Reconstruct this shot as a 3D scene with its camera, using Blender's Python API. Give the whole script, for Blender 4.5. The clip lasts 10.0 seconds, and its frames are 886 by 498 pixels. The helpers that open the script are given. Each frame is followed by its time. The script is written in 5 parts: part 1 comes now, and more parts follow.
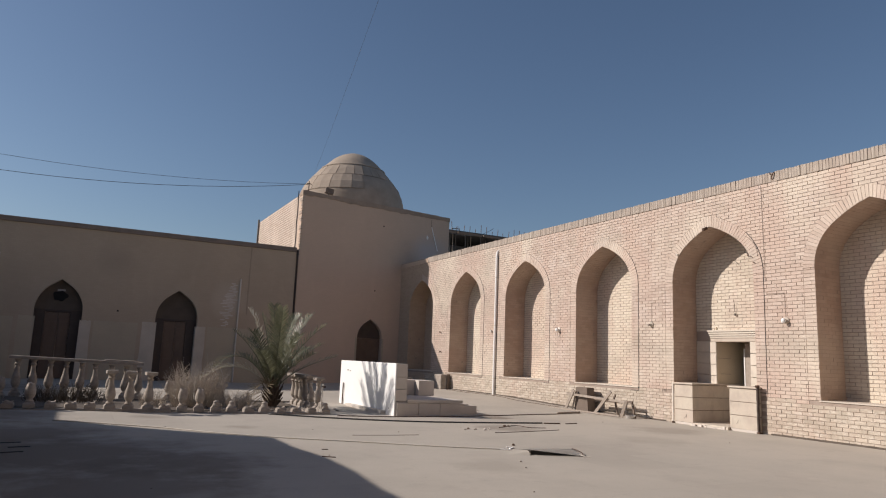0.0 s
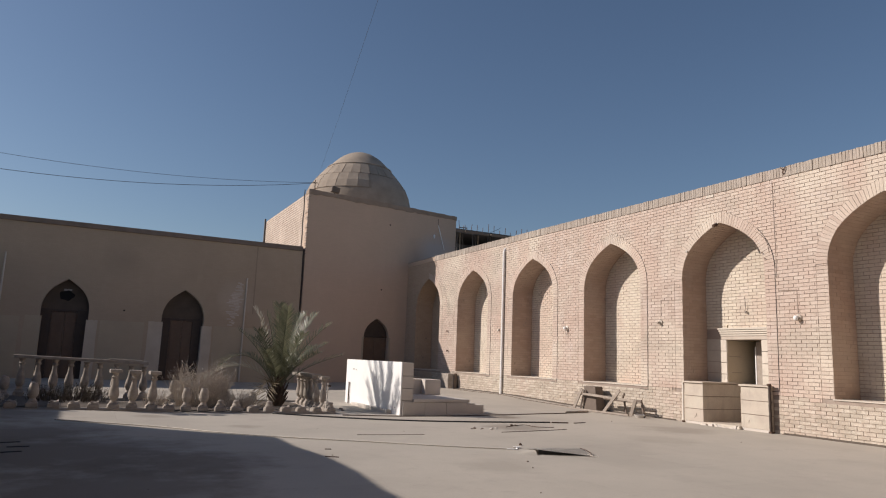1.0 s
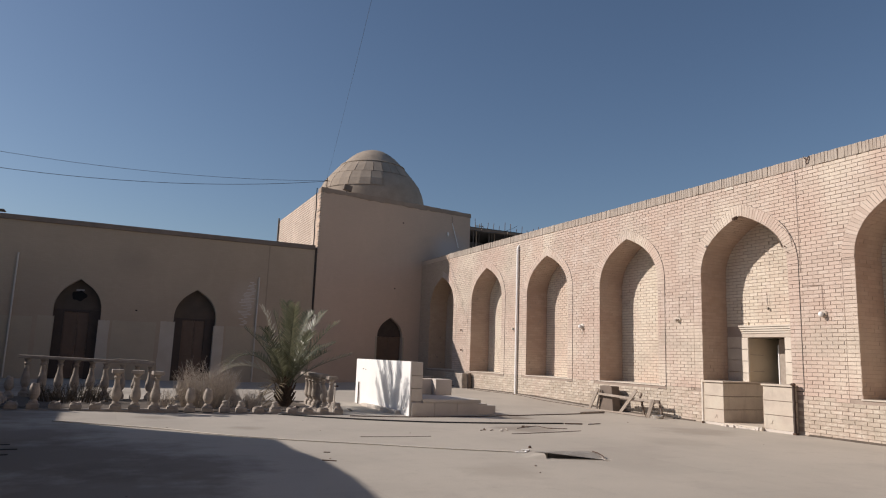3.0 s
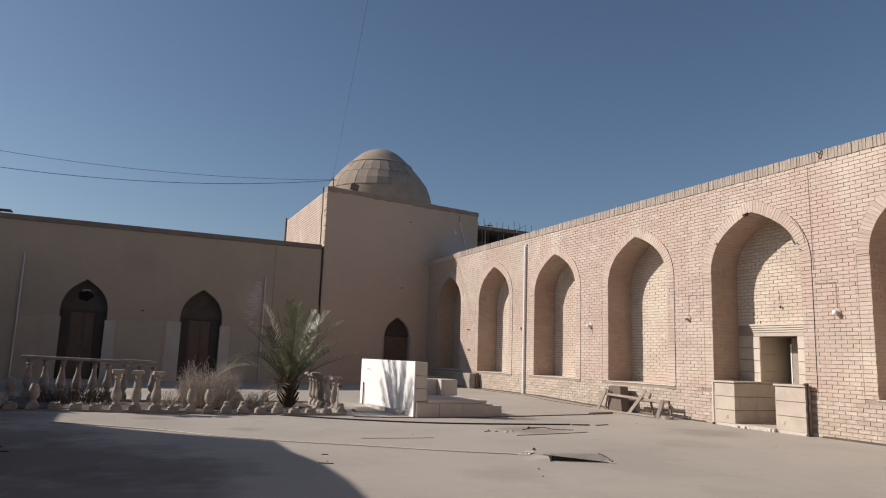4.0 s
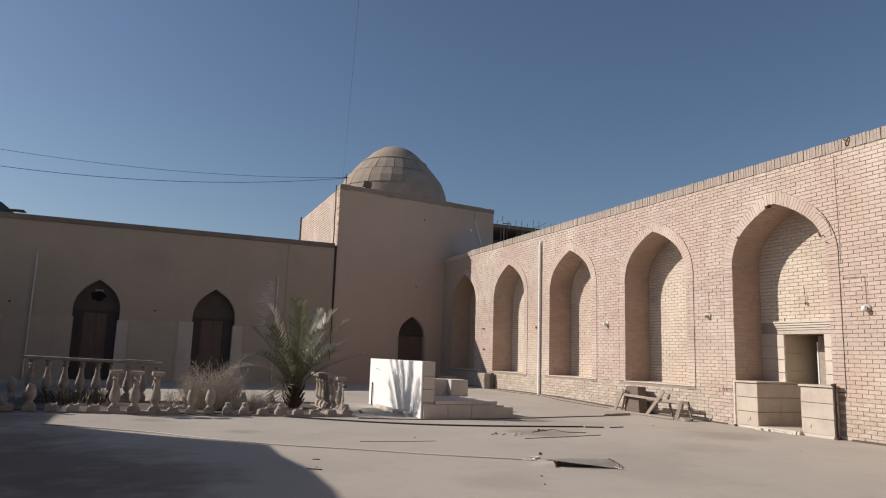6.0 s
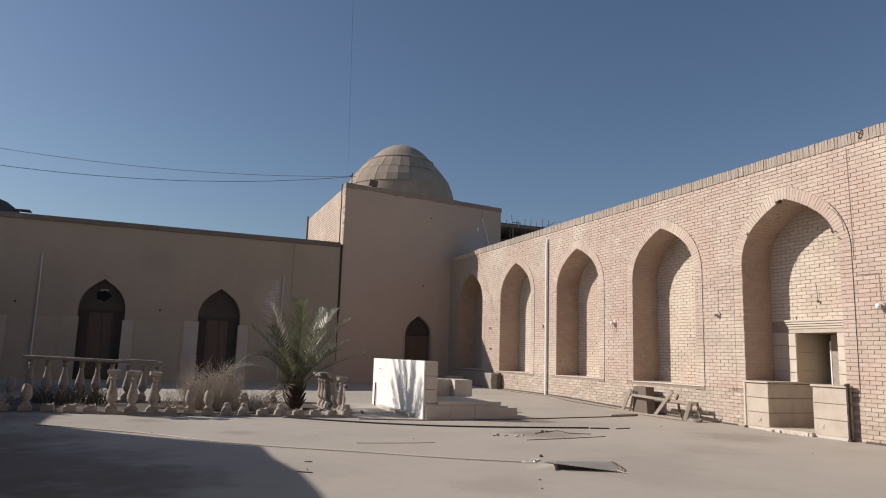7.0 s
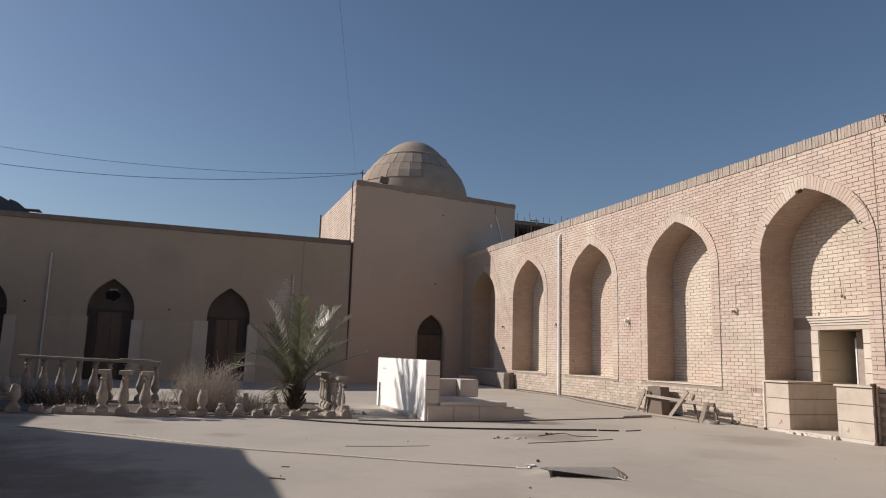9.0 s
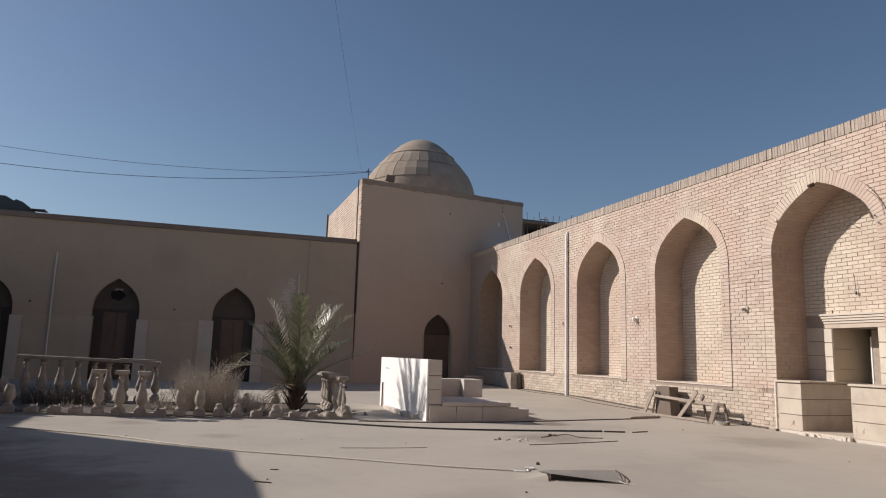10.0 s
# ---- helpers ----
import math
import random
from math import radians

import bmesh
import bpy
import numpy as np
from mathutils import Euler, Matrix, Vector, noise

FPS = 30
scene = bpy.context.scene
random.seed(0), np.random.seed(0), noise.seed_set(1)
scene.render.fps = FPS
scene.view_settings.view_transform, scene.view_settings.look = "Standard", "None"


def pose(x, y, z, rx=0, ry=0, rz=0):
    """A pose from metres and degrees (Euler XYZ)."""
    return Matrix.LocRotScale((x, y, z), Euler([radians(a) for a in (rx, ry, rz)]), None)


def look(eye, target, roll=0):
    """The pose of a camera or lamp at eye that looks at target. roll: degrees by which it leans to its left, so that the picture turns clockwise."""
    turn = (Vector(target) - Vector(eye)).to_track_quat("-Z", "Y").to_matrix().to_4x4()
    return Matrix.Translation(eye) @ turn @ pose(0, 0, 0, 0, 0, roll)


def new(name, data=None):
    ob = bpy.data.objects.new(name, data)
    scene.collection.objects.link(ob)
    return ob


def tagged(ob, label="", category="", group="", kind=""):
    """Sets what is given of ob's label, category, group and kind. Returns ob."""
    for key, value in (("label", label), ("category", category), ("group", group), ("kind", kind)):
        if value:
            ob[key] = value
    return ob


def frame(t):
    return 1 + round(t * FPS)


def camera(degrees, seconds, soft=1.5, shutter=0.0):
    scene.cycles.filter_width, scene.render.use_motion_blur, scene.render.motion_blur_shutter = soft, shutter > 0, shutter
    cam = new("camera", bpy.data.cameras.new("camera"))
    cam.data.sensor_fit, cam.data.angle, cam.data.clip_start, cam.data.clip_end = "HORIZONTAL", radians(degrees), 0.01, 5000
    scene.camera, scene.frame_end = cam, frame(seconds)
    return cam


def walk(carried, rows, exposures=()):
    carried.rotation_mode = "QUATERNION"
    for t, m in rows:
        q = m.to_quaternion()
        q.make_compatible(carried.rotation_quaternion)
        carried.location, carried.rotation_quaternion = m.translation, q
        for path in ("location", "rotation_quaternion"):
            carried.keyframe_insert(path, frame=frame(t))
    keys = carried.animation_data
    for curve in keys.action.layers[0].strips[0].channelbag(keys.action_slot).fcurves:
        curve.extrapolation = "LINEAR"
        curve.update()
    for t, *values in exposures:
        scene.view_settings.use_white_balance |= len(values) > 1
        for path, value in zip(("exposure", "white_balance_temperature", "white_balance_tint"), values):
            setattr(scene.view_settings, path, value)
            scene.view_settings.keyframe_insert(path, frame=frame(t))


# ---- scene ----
cam = camera(66.5, 10.0, soft=1.15)
PATH = [
    (0, (-0.7235, 1.1372, 1.3997), (0.1937, 2.8852, 1.7207), 2.32),
    (0.5, (-0.6648, 1.2148, 1.3853), (0.2426, 2.9682, 1.7054), 2.27),
    (1, (-0.5876, 1.2909, 1.3769), (0.3094, 3.0498, 1.6961), 2.22),
    (1.5, (-0.4970, 1.3671, 1.3728), (0.3889, 3.1317, 1.6912), 2.17),
    (2, (-0.3966, 1.4445, 1.3716), (0.4775, 3.2151, 1.6893), 2.13),
    (2.5, (-0.2891, 1.5239, 1.3722), (0.5725, 3.3007, 1.6892), 2.10),
    (4, (0.0615, 1.7766, 1.3778), (0.8827, 3.5728, 1.6926), 2.01),
    (4.5, (0.1863, 1.8653, 1.3793), (0.9933, 3.6680, 1.6935), 1.98),
    (5, (0.3153, 1.9557, 1.3803), (1.1078, 3.7650, 1.6938), 1.96),
    (5.5, (0.4491, 2.0474, 1.3806), (1.2269, 3.8632, 1.6935), 1.93),
    (7, (0.8822, 2.3276, 1.3779), (1.6154, 4.1622, 1.6891), 1.87),
    (7.5, (1.0370, 2.4225, 1.3760), (1.7552, 4.2630, 1.6865), 1.85),
    (8, (1.1954, 2.5186, 1.3735), (1.8986, 4.3651, 1.6835), 1.83),
    (8.5, (1.3557, 2.6169, 1.3704), (2.0438, 4.4691, 1.6800), 1.80),
    (9, (1.5148, 2.7186, 1.3665), (2.1877, 4.5764, 1.6757), 1.78),
    (9.5, (1.6689, 2.8255, 1.3615), (2.3262, 4.6889, 1.6704), 1.76),
    (10, (1.8125, 2.9399, 1.3548), (2.4540, 4.8089, 1.6636), 1.73),
]
walk(cam, [(t, look(eye, target, roll)) for t, eye, target, roll in PATH], exposures=[(0, -0.04, 6500, 11.8)])


# ---- light ----
SUN_DIR = Vector((1.0, -0.58, -0.66)).normalized()
SUN_ELEV = math.asin(-SUN_DIR.z)

world = bpy.data.worlds.new("sky")
scene.world = world
world.use_nodes = True
wn, wl = world.node_tree.nodes, world.node_tree.links
sky = wn.new("ShaderNodeTexSky")
sky.sky_type = "NISHITA"
sky.sun_disc = False
sky.sun_elevation = SUN_ELEV
sky.sun_rotation = math.atan2(-SUN_DIR.x, -SUN_DIR.y)
sky.air_density, sky.dust_density, sky.ozone_density = 1.0, 0.75, 2.6
sky.altitude = 30
wl.new(sky.outputs["Color"], wn["Background"].inputs["Color"])
wn["Background"].inputs["Strength"].default_value = 0.08

sun_data = bpy.data.lights.new("sun", "SUN")
sun_data.energy, sun_data.angle, sun_data.color = 4.75, radians(0.6), (1.0, 0.915, 0.825)
sun_lamp = new("sun", sun_data)
sun_lamp.matrix_world = look(-SUN_DIR * 80, (0, 0, 0))


# ---- materials ----
class Nodes:
    def __init__(self, name, rough=0.8, metal=0.0):
        self.mat = bpy.data.materials.new(name)
        self.mat.use_nodes = True
        self.n, self.l = self.mat.node_tree.nodes, self.mat.node_tree.links
        self.b = self.n["Principled BSDF"]
        self.b.inputs["Roughness"].default_value = rough
        self.b.inputs["Metallic"].default_value = metal
        self.coord = self.n.new("ShaderNodeNewGeometry").outputs["Position"]

    def put(self, value, socket):
        if hasattr(value, "is_linked"):
            self.l.new(value, socket)
        else:
            socket.default_value = value

    def noise(self, scale, detail=4.0, rough=0.55, stretch=None):
        v = self.coord
        if stretch:
            m = self.n.new("ShaderNodeVectorMath")
            m.operation = "MULTIPLY"
            self.l.new(v, m.inputs[0])
            m.inputs[1].default_value = stretch
            v = m.outputs[0]
        t = self.n.new("ShaderNodeTexNoise")
        t.inputs["Scale"].default_value, t.inputs["Detail"].default_value, t.inputs["Roughness"].default_value = scale, detail, rough
        self.l.new(v, t.inputs["Vector"])
        return t.outputs["Fac"]

    def span(self, value, a, b, c=0.0, d=1.0):
        m = self.n.new("ShaderNodeMapRange")
        self.l.new(value, m.inputs["Value"])
        for key, x in (("From Min", a), ("From Max", b), ("To Min", c), ("To Max", d)):
            m.inputs[key].default_value = x
        return m.outputs["Result"]

    def math(self, op, a, b=0.0):
        m = self.n.new("ShaderNodeMath")
        m.operation = op
        self.put(a, m.inputs[0])
        self.put(b, m.inputs[1])
        return m.outputs[0]

    def mix(self, fac, a, b, mode="MIX"):
        m = self.n.new("ShaderNodeMix")
        m.data_type, m.blend_type = "RGBA", mode
        self.put(fac, m.inputs["Factor"])
        self.put(a if hasattr(a, "is_linked") else (*a, 1.0), m.inputs["A"])
        self.put(b if hasattr(b, "is_linked") else (*b, 1.0), m.inputs["B"])
        return m.outputs["Result"]

    def bump(self, height, strength=0.3, distance=0.01):
        m = self.n.new("ShaderNodeBump")
        m.inputs["Strength"].default_value, m.inputs["Distance"].default_value = strength, distance
        self.l.new(height, m.inputs["Height"])
        self.l.new(m.outputs["Normal"], self.b.inputs["Normal"])

    def done(self, color, rough=None):
        self.put(color if hasattr(color, "is_linked") else (*color, 1.0), self.b.inputs["Base Color"])
        if rough is not None:
            self.put(rough, self.b.inputs["Roughness"])
        return self.mat


def plain_mat(name, a, b, scale=6.0, rough=0.8, metal=0.0, fine=60.0, bump=0.15):
    """Two tones mixed by coarse and fine grain."""
    k = Nodes(name, rough, metal)
    c = k.mix(k.span(k.noise(scale), 0.3, 0.7), a, b)
    f = k.noise(fine, 3.0)
    c = k.mix(k.span(f, 0.3, 0.75, 0.0, 0.35), c, tuple(x * 0.6 for x in a))
    k.bump(f, bump, 0.01)
    return k.done(c)


def brick_mat(name, piece, a, b, c, patchy=1.0, smear=0.0, streak=0.0):
    """One fired brick: a tone of its own, kiln flashes, sandy grain and dust; smeared mortar and dirt, or rain streaks, where asked."""
    k = Nodes(name, 0.88)
    if piece:
        rnd = k.n.new("ShaderNodeObjectInfo").outputs["Random"]
    else:
        rnd = k.n.new("ShaderNodeNewGeometry").outputs["Random Per Island"]
    col = k.mix(k.span(rnd, 0.0, 1.0), a, b)
    col = k.mix(k.span(k.math("FRACT", k.math("MULTIPLY", rnd, 7.31)), 0.6, 1.0, 0.0, 0.6), col, c)
    col = k.mix(k.span(k.math("FRACT", k.math("MULTIPLY", rnd, 23.7)), 0.92, 1.0, 0.0, 0.3), col, tuple(x * 0.78 for x in a))
    col = k.mix(k.span(k.noise(0.45, 3.0), 0.46, 0.64, 0.0, 0.65 * patchy), col, (0.71, 0.635, 0.525))
    col = k.mix(k.span(k.noise(0.8, 4.0, 0.6, (1, 1, 0.5)), 0.47, 0.62, 0.0, 0.6 * patchy), col, (0.56, 0.41, 0.34))
    col = k.mix(k.span(k.noise(1.6, 5.0, 0.7, (1, 1, 0.7)), 0.55, 0.70, 0.0, 0.5 * patchy), col, (0.68, 0.585, 0.53))
    col = k.mix(k.span(k.noise(3.0, 5.0, 0.7), 0.56, 0.72, 0.0, 0.45 * patchy), col, (0.42, 0.345, 0.295))
    col = k.mix(k.span(k.noise(0.6, 5.0, 0.7, (1, 1, 1.4)), 0.52, 0.66, 0.0, 0.6 * patchy), col, (0.47, 0.405, 0.335))
    if smear:
        col = k.mix(k.span(k.noise(2.0, 5.0, 0.7, (1, 1, 1.8)), 0.42, 0.62, 0.0, 0.75 * smear), col, (0.38, 0.33, 0.265))
        col = k.mix(k.span(k.noise(5.5, 5.0, 0.7, (1, 0.6, 2.2)), 0.52, 0.64, 0.0, 0.6 * smear), col, (0.74, 0.68, 0.59))
    if streak:
        col = k.mix(k.span(k.noise(14.0, 4.0, 0.6, (1, 1, 0.12)), 0.42, 0.66, 0.0, 0.7 * streak), col, (0.27, 0.225, 0.185))
        col = k.mix(k.span(k.noise(2.2, 4.0, 0.7), 0.5, 0.7, 0.0, 0.5 * streak), col, (0.30, 0.265, 0.23))
    grain = k.noise(45.0, 4.0)
    col = k.mix(k.span(grain, 0.35, 0.7, 0.0, 0.28), col, (0.36, 0.27, 0.20))
    k.bump(k.math("ADD", grain, k.math("MULTIPLY", k.noise(12.0, 3.0), 1.5)), 0.4, 0.007)
    return k.done(col)


def mortar_mat(name):
    """Joints: brown sandy mortar, here and there smeared flush and pale."""
    k = Nodes(name, 0.95)
    col = k.mix(k.span(k.noise(3.0), 0.3, 0.7), (0.32, 0.252, 0.21), (0.385, 0.312, 0.262))
    col = k.mix(k.span(k.noise(0.9, 5.0, 0.65), 0.5, 0.7, 0.0, 0.5), col, (0.45, 0.37, 0.31))
    grit = k.noise(50.0, 3.0)
    k.bump(grit, 0.3, 0.008)
    return k.done(k.mix(k.span(grit, 0.4, 0.7, 0.0, 0.3), col, (0.22, 0.175, 0.145)))


def slab_mat(name, a, b):
    """Sawn stone slabs: each with a tone of its own, cloudy veins, dust and dirt runs."""
    k = Nodes(name, 0.78)
    col = k.mix(k.n.new("ShaderNodeObjectInfo").outputs["Random"], a, b)
    col = k.mix(k.span(k.noise(2.4, 5.0, 0.65), 0.46, 0.66, 0.0, 0.55), col, tuple(x * 0.82 for x in a))
    col = k.mix(k.span(k.noise(1.1, 4.0, 0.6), 0.52, 0.70, 0.0, 0.5), col, (0.60, 0.56, 0.46))
    col = k.mix(k.span(k.noise(6.0, 4.0, 0.7, (1, 1, 0.2)), 0.58, 0.75, 0.0, 0.5), col, (0.33, 0.28, 0.23))
    grain = k.noise(70.0, 3.0)
    k.bump(k.math("ADD", grain, k.noise(9.0)), 0.2, 0.006)
    return k.done(k.mix(k.span(grain, 0.45, 0.75, 0.0, 0.25), col, tuple(x * 0.6 for x in a)))


def course_mat(name, a, b, joint, length=0.24, height=0.08, axis="X", bump=0.25, offset=0.5, blotch=0.5, stains=()):
    """Brickwork too far off to tell the bricks apart. stains: (place, radius, tone, strength)."""
    k = Nodes(name, 0.9)
    sep = k.n.new("ShaderNodeSeparateXYZ")
    k.l.new(k.coord, sep.inputs[0])
    com = k.n.new("ShaderNodeCombineXYZ")
    k.l.new(sep.outputs[axis], com.inputs["X"])
    k.l.new(sep.outputs["Z"], com.inputs["Y"])
    t = k.n.new("ShaderNodeTexBrick")
    t.offset = offset
    t.inputs["Scale"].default_value = 1.0
    t.inputs["Brick Width"].default_value, t.inputs["Row Height"].default_value = length, height
    t.inputs["Mortar Size"].default_value = 0.008 if height < 0.1 else 0.02
    for key, c in (("Color1", a), ("Color2", b), ("Mortar", joint)):
        t.inputs[key].default_value = (*c, 1.0)
    k.l.new(com.outputs[0], t.inputs["Vector"])
    big = k.noise(0.5, 4.0, 0.6)
    col = k.mix(k.span(big, 0.4, 0.7, 0.0, blotch), t.outputs["Color"], tuple(x * 0.72 for x in a))
    col = k.mix(k.span(k.noise(1.3, 5.0, 0.65, (1.0, 1.0, 0.25)), 0.52, 0.72, 0.0, 0.8 * blotch), col, tuple(min(1, x * 1.25) for x in b))
    ragged = k.noise(0.8, 4.0, 0.6)
    for place, radius, tone, strength in stains:
        away = k.n.new("ShaderNodeVectorMath")
        away.operation = "DISTANCE"
        k.l.new(k.coord, away.inputs[0])
        away.inputs[1].default_value = place
        edge = k.math("ADD", k.math("DIVIDE", away.outputs["Value"], radius), k.math("MULTIPLY", ragged, 1.2))
        col = k.mix(k.span(edge, 0.8, 1.9, strength, 0.0), col, tone)
    col = k.mix(k.span(k.noise(30.0, 3.0), 0.4, 0.7, 0.0, 0.2), col, tuple(x * 0.6 for x in a))
    k.bump(k.math("SUBTRACT", k.noise(25.0), t.outputs["Fac"]), bump, 0.008)
    return k.done(col)


def ground_mat():
    """Dusty cement paving: worn slabs, drifts of sand, stains, footworn patches and painted shade."""
    k = Nodes("dusty_cement", 0.9)
    t = k.n.new("ShaderNodeTexBrick")
    t.offset = 0.0
    t.inputs["Scale"].default_value = 1.0
    t.inputs["Brick Width"].default_value = t.inputs["Row Height"].default_value = 1.2
    t.inputs["Mortar Size"].default_value = 0.006
    for key, c in (("Color1", (0.385, 0.345, 0.295)), ("Color2", (0.42, 0.38, 0.325)), ("Mortar", (0.36, 0.31, 0.27))):
        t.inputs[key].default_value = (*c, 1.0)
    k.l.new(k.coord, t.inputs["Vector"])
    dust = k.span(k.noise(0.35, 5.0, 0.6), 0.36, 0.58)
    col = k.mix(dust, t.outputs["Color"], (0.455, 0.41, 0.35))
    col = k.mix(k.span(k.noise(0.9, 5.0, 0.65), 0.55, 0.72, 0.0, 0.55), col, (0.36, 0.315, 0.275))
    col = k.mix(k.span(k.noise(3.2, 5.0, 0.7), 0.58, 0.75, 0.0, 0.5), col, (0.33, 0.29, 0.25))
    col = k.mix(k.span(k.noise(7.0, 3.0, 0.5, (0.35, 1.6, 1.0)), 0.66, 0.76, 0.0, 0.25), col, (0.27, 0.235, 0.20))
    # old spills and damp marks, with painted shade among them
    ragged = k.noise(1.7, 5.0, 0.65)
    # west and far spots also darken shaded ground; the last two extend the platform's shadow
    for sx, sy, r, strength in ((-0.9, 11.4, 1.9, 0.85), (0.6, 10.3, 1.1, 0.75), (-1.4, 13.6, 1.3, 0.75), (-0.2, 8.9, 1.5, 0.75), (-2.3, 16.4, 1.5, 0.75), (-4.6, 25.0, 4.6, 0.8), (7.6, 13.6, 0.75, 0.55), (9.3, 11.2, 0.8, 0.22), (4.4, 9.2, 0.6, 0.25), (2.1, 14.4, 0.35, 0.4), (0.7, 16.3, 0.4, 0.45), (11.2, 12.6, 0.9, 0.35), (8.75, 15.85, 0.42, 0.8), (9.0, 16.5, 0.35, 0.6)):
        away = k.n.new("ShaderNodeVectorMath")
        away.operation = "DISTANCE"
        k.l.new(k.coord, away.inputs[0])
        away.inputs[1].default_value = (sx, sy, 0.0)
        edge = k.math("ADD", k.math("DIVIDE", away.outputs["Value"], r), k.math("MULTIPLY", ragged, 1.6))
        col = k.mix(k.span(edge, 1.25, 1.95, strength, 0.0), col, (0.185, 0.15, 0.118))
    grit = k.noise(38.0, 5.0, 0.7)
    col = k.mix(k.span(grit, 0.5, 0.75, 0.0, 0.35), col, (0.30, 0.26, 0.22))
    k.bump(k.math("ADD", k.math("MULTIPLY", grit, 0.4), k.noise(4.0)), 0.25, 0.02)
    return k.done(col)


BRICK_TONES = ((0.505, 0.395, 0.33), (0.595, 0.48, 0.41), (0.65, 0.55, 0.47))
M_BRICK = brick_mat("buff_brick", False, *BRICK_TONES)
M_BRICK_PIECE = brick_mat("buff_brick_piece", True, *BRICK_TONES)
M_BACK_BRICK = brick_mat("cream_brick", False, (0.61, 0.53, 0.43), (0.69, 0.61, 0.50), (0.74, 0.67, 0.57))
M_LOW_BRICK = brick_mat("dusty_cream_brick", False, (0.455, 0.385, 0.315), (0.565, 0.49, 0.405), (0.65, 0.585, 0.50), 0.7, 1.0)
# niche linings: the wall brick reddened and darkened for their shade
M_LINING = brick_mat("shaded_red_brick", False, (0.39, 0.285, 0.225), (0.44, 0.325, 0.26), (0.48, 0.36, 0.29), 0.35)
M_SHADE_PIECE = brick_mat("shaded_brown_piece", True, (0.45, 0.335, 0.245), (0.49, 0.37, 0.27), (0.51, 0.39, 0.29), 0.1)
M_COPING = brick_mat("coping_brick", False, (0.385, 0.33, 0.285), (0.43, 0.375, 0.325), (0.57, 0.51, 0.455), 0.3, 0.0, 1.0)
M_SHADE_BRICK = brick_mat("shaded_brown_brick", False, (0.45, 0.335, 0.245), (0.49, 0.37, 0.27), (0.51, 0.39, 0.29), 0.1)
M_MORTAR = mortar_mat("mortar")
M_TOWER = course_mat("brown_tower_brick", (0.57, 0.43, 0.33), (0.59, 0.445, 0.34), (0.565, 0.425, 0.325), bump=0.06, blotch=0.22,
                     stains=(((13.7, 32.3, 6.3), 0.9, (0.33, 0.27, 0.235), 0.6), ((14.8, 32.3, 6.8), 0.9, (0.47, 0.445, 0.45), 0.75)))
M_PARAPET = plain_mat("worn_parapet", (0.30, 0.23, 0.18), (0.40, 0.31, 0.24), 1.8, 0.95)
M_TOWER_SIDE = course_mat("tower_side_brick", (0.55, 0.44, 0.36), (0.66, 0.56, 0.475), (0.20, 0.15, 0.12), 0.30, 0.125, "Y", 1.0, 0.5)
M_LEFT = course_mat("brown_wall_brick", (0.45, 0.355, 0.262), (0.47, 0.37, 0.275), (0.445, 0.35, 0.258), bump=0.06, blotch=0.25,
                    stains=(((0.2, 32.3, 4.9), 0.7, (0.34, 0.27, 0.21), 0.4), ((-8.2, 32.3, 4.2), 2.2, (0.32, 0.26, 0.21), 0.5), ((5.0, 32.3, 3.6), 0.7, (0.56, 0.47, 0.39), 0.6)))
M_OLD_JOINT = plain_mat("brown_joint", (0.37, 0.29, 0.22), (0.31, 0.245, 0.19), 3.0, 0.95)
M_DOME_JOINT = plain_mat("dome_joint", (0.23, 0.185, 0.145), (0.19, 0.15, 0.12), 3.0, 0.95)
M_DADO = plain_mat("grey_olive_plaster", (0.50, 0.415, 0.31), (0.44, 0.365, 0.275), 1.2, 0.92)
M_GYPSUM = plain_mat("dusty_gypsum_dado", (0.62, 0.545, 0.455), (0.51, 0.435, 0.35), 1.3, 0.9)
M_LEFT_COPING = plain_mat("dark_coping", (0.20, 0.155, 0.125), (0.28, 0.215, 0.175), 2.0, 0.95)
M_GREY_PLASTER = plain_mat("grey_plaster", (0.44, 0.42, 0.41), (0.36, 0.335, 0.32), 0.9, 0.9)
M_GROUND = ground_mat()
M_STONE = slab_mat("cut_stone", (0.52, 0.44, 0.37), (0.58, 0.51, 0.42))
M_JAMB = slab_mat("cream_stone", (0.60, 0.53, 0.45), (0.68, 0.61, 0.52))
M_STONE_JOINT = plain_mat("stone_joint", (0.24, 0.19, 0.155), (0.28, 0.23, 0.19), 4.0, 0.95)
M_WHITE = plain_mat("whitewash", (0.92, 0.915, 0.90), (0.88, 0.87, 0.85), 2.5, 0.75)
M_BLOCK = plain_mat("pale_cement_block", (0.66, 0.60, 0.54), (0.56, 0.51, 0.455), 2.0, 0.9)
M_BALUSTER = plain_mat("weathered_cast_stone", (0.45, 0.39, 0.335), (0.27, 0.235, 0.20), 6.0, 0.9)
M_SOIL = plain_mat("dry_soil", (0.09, 0.07, 0.055), (0.15, 0.12, 0.094), 3.0, 0.98, 0.0, 30.0, 0.6)
M_DOOR = plain_mat("old_brown_wood", (0.115, 0.072, 0.05), (0.15, 0.095, 0.065), 4.0, 0.6)
M_DOOR_DARK = plain_mat("dark_wood", (0.045, 0.028, 0.022), (0.065, 0.042, 0.032), 4.0, 0.6)
M_TYMPANUM = plain_mat("dusty_boarding", (0.105, 0.08, 0.06), (0.08, 0.058, 0.044), 3.0, 0.8)
M_VOID = plain_mat("black_hole", (0.008, 0.008, 0.008), (0.012, 0.01, 0.01), 4.0, 0.95)
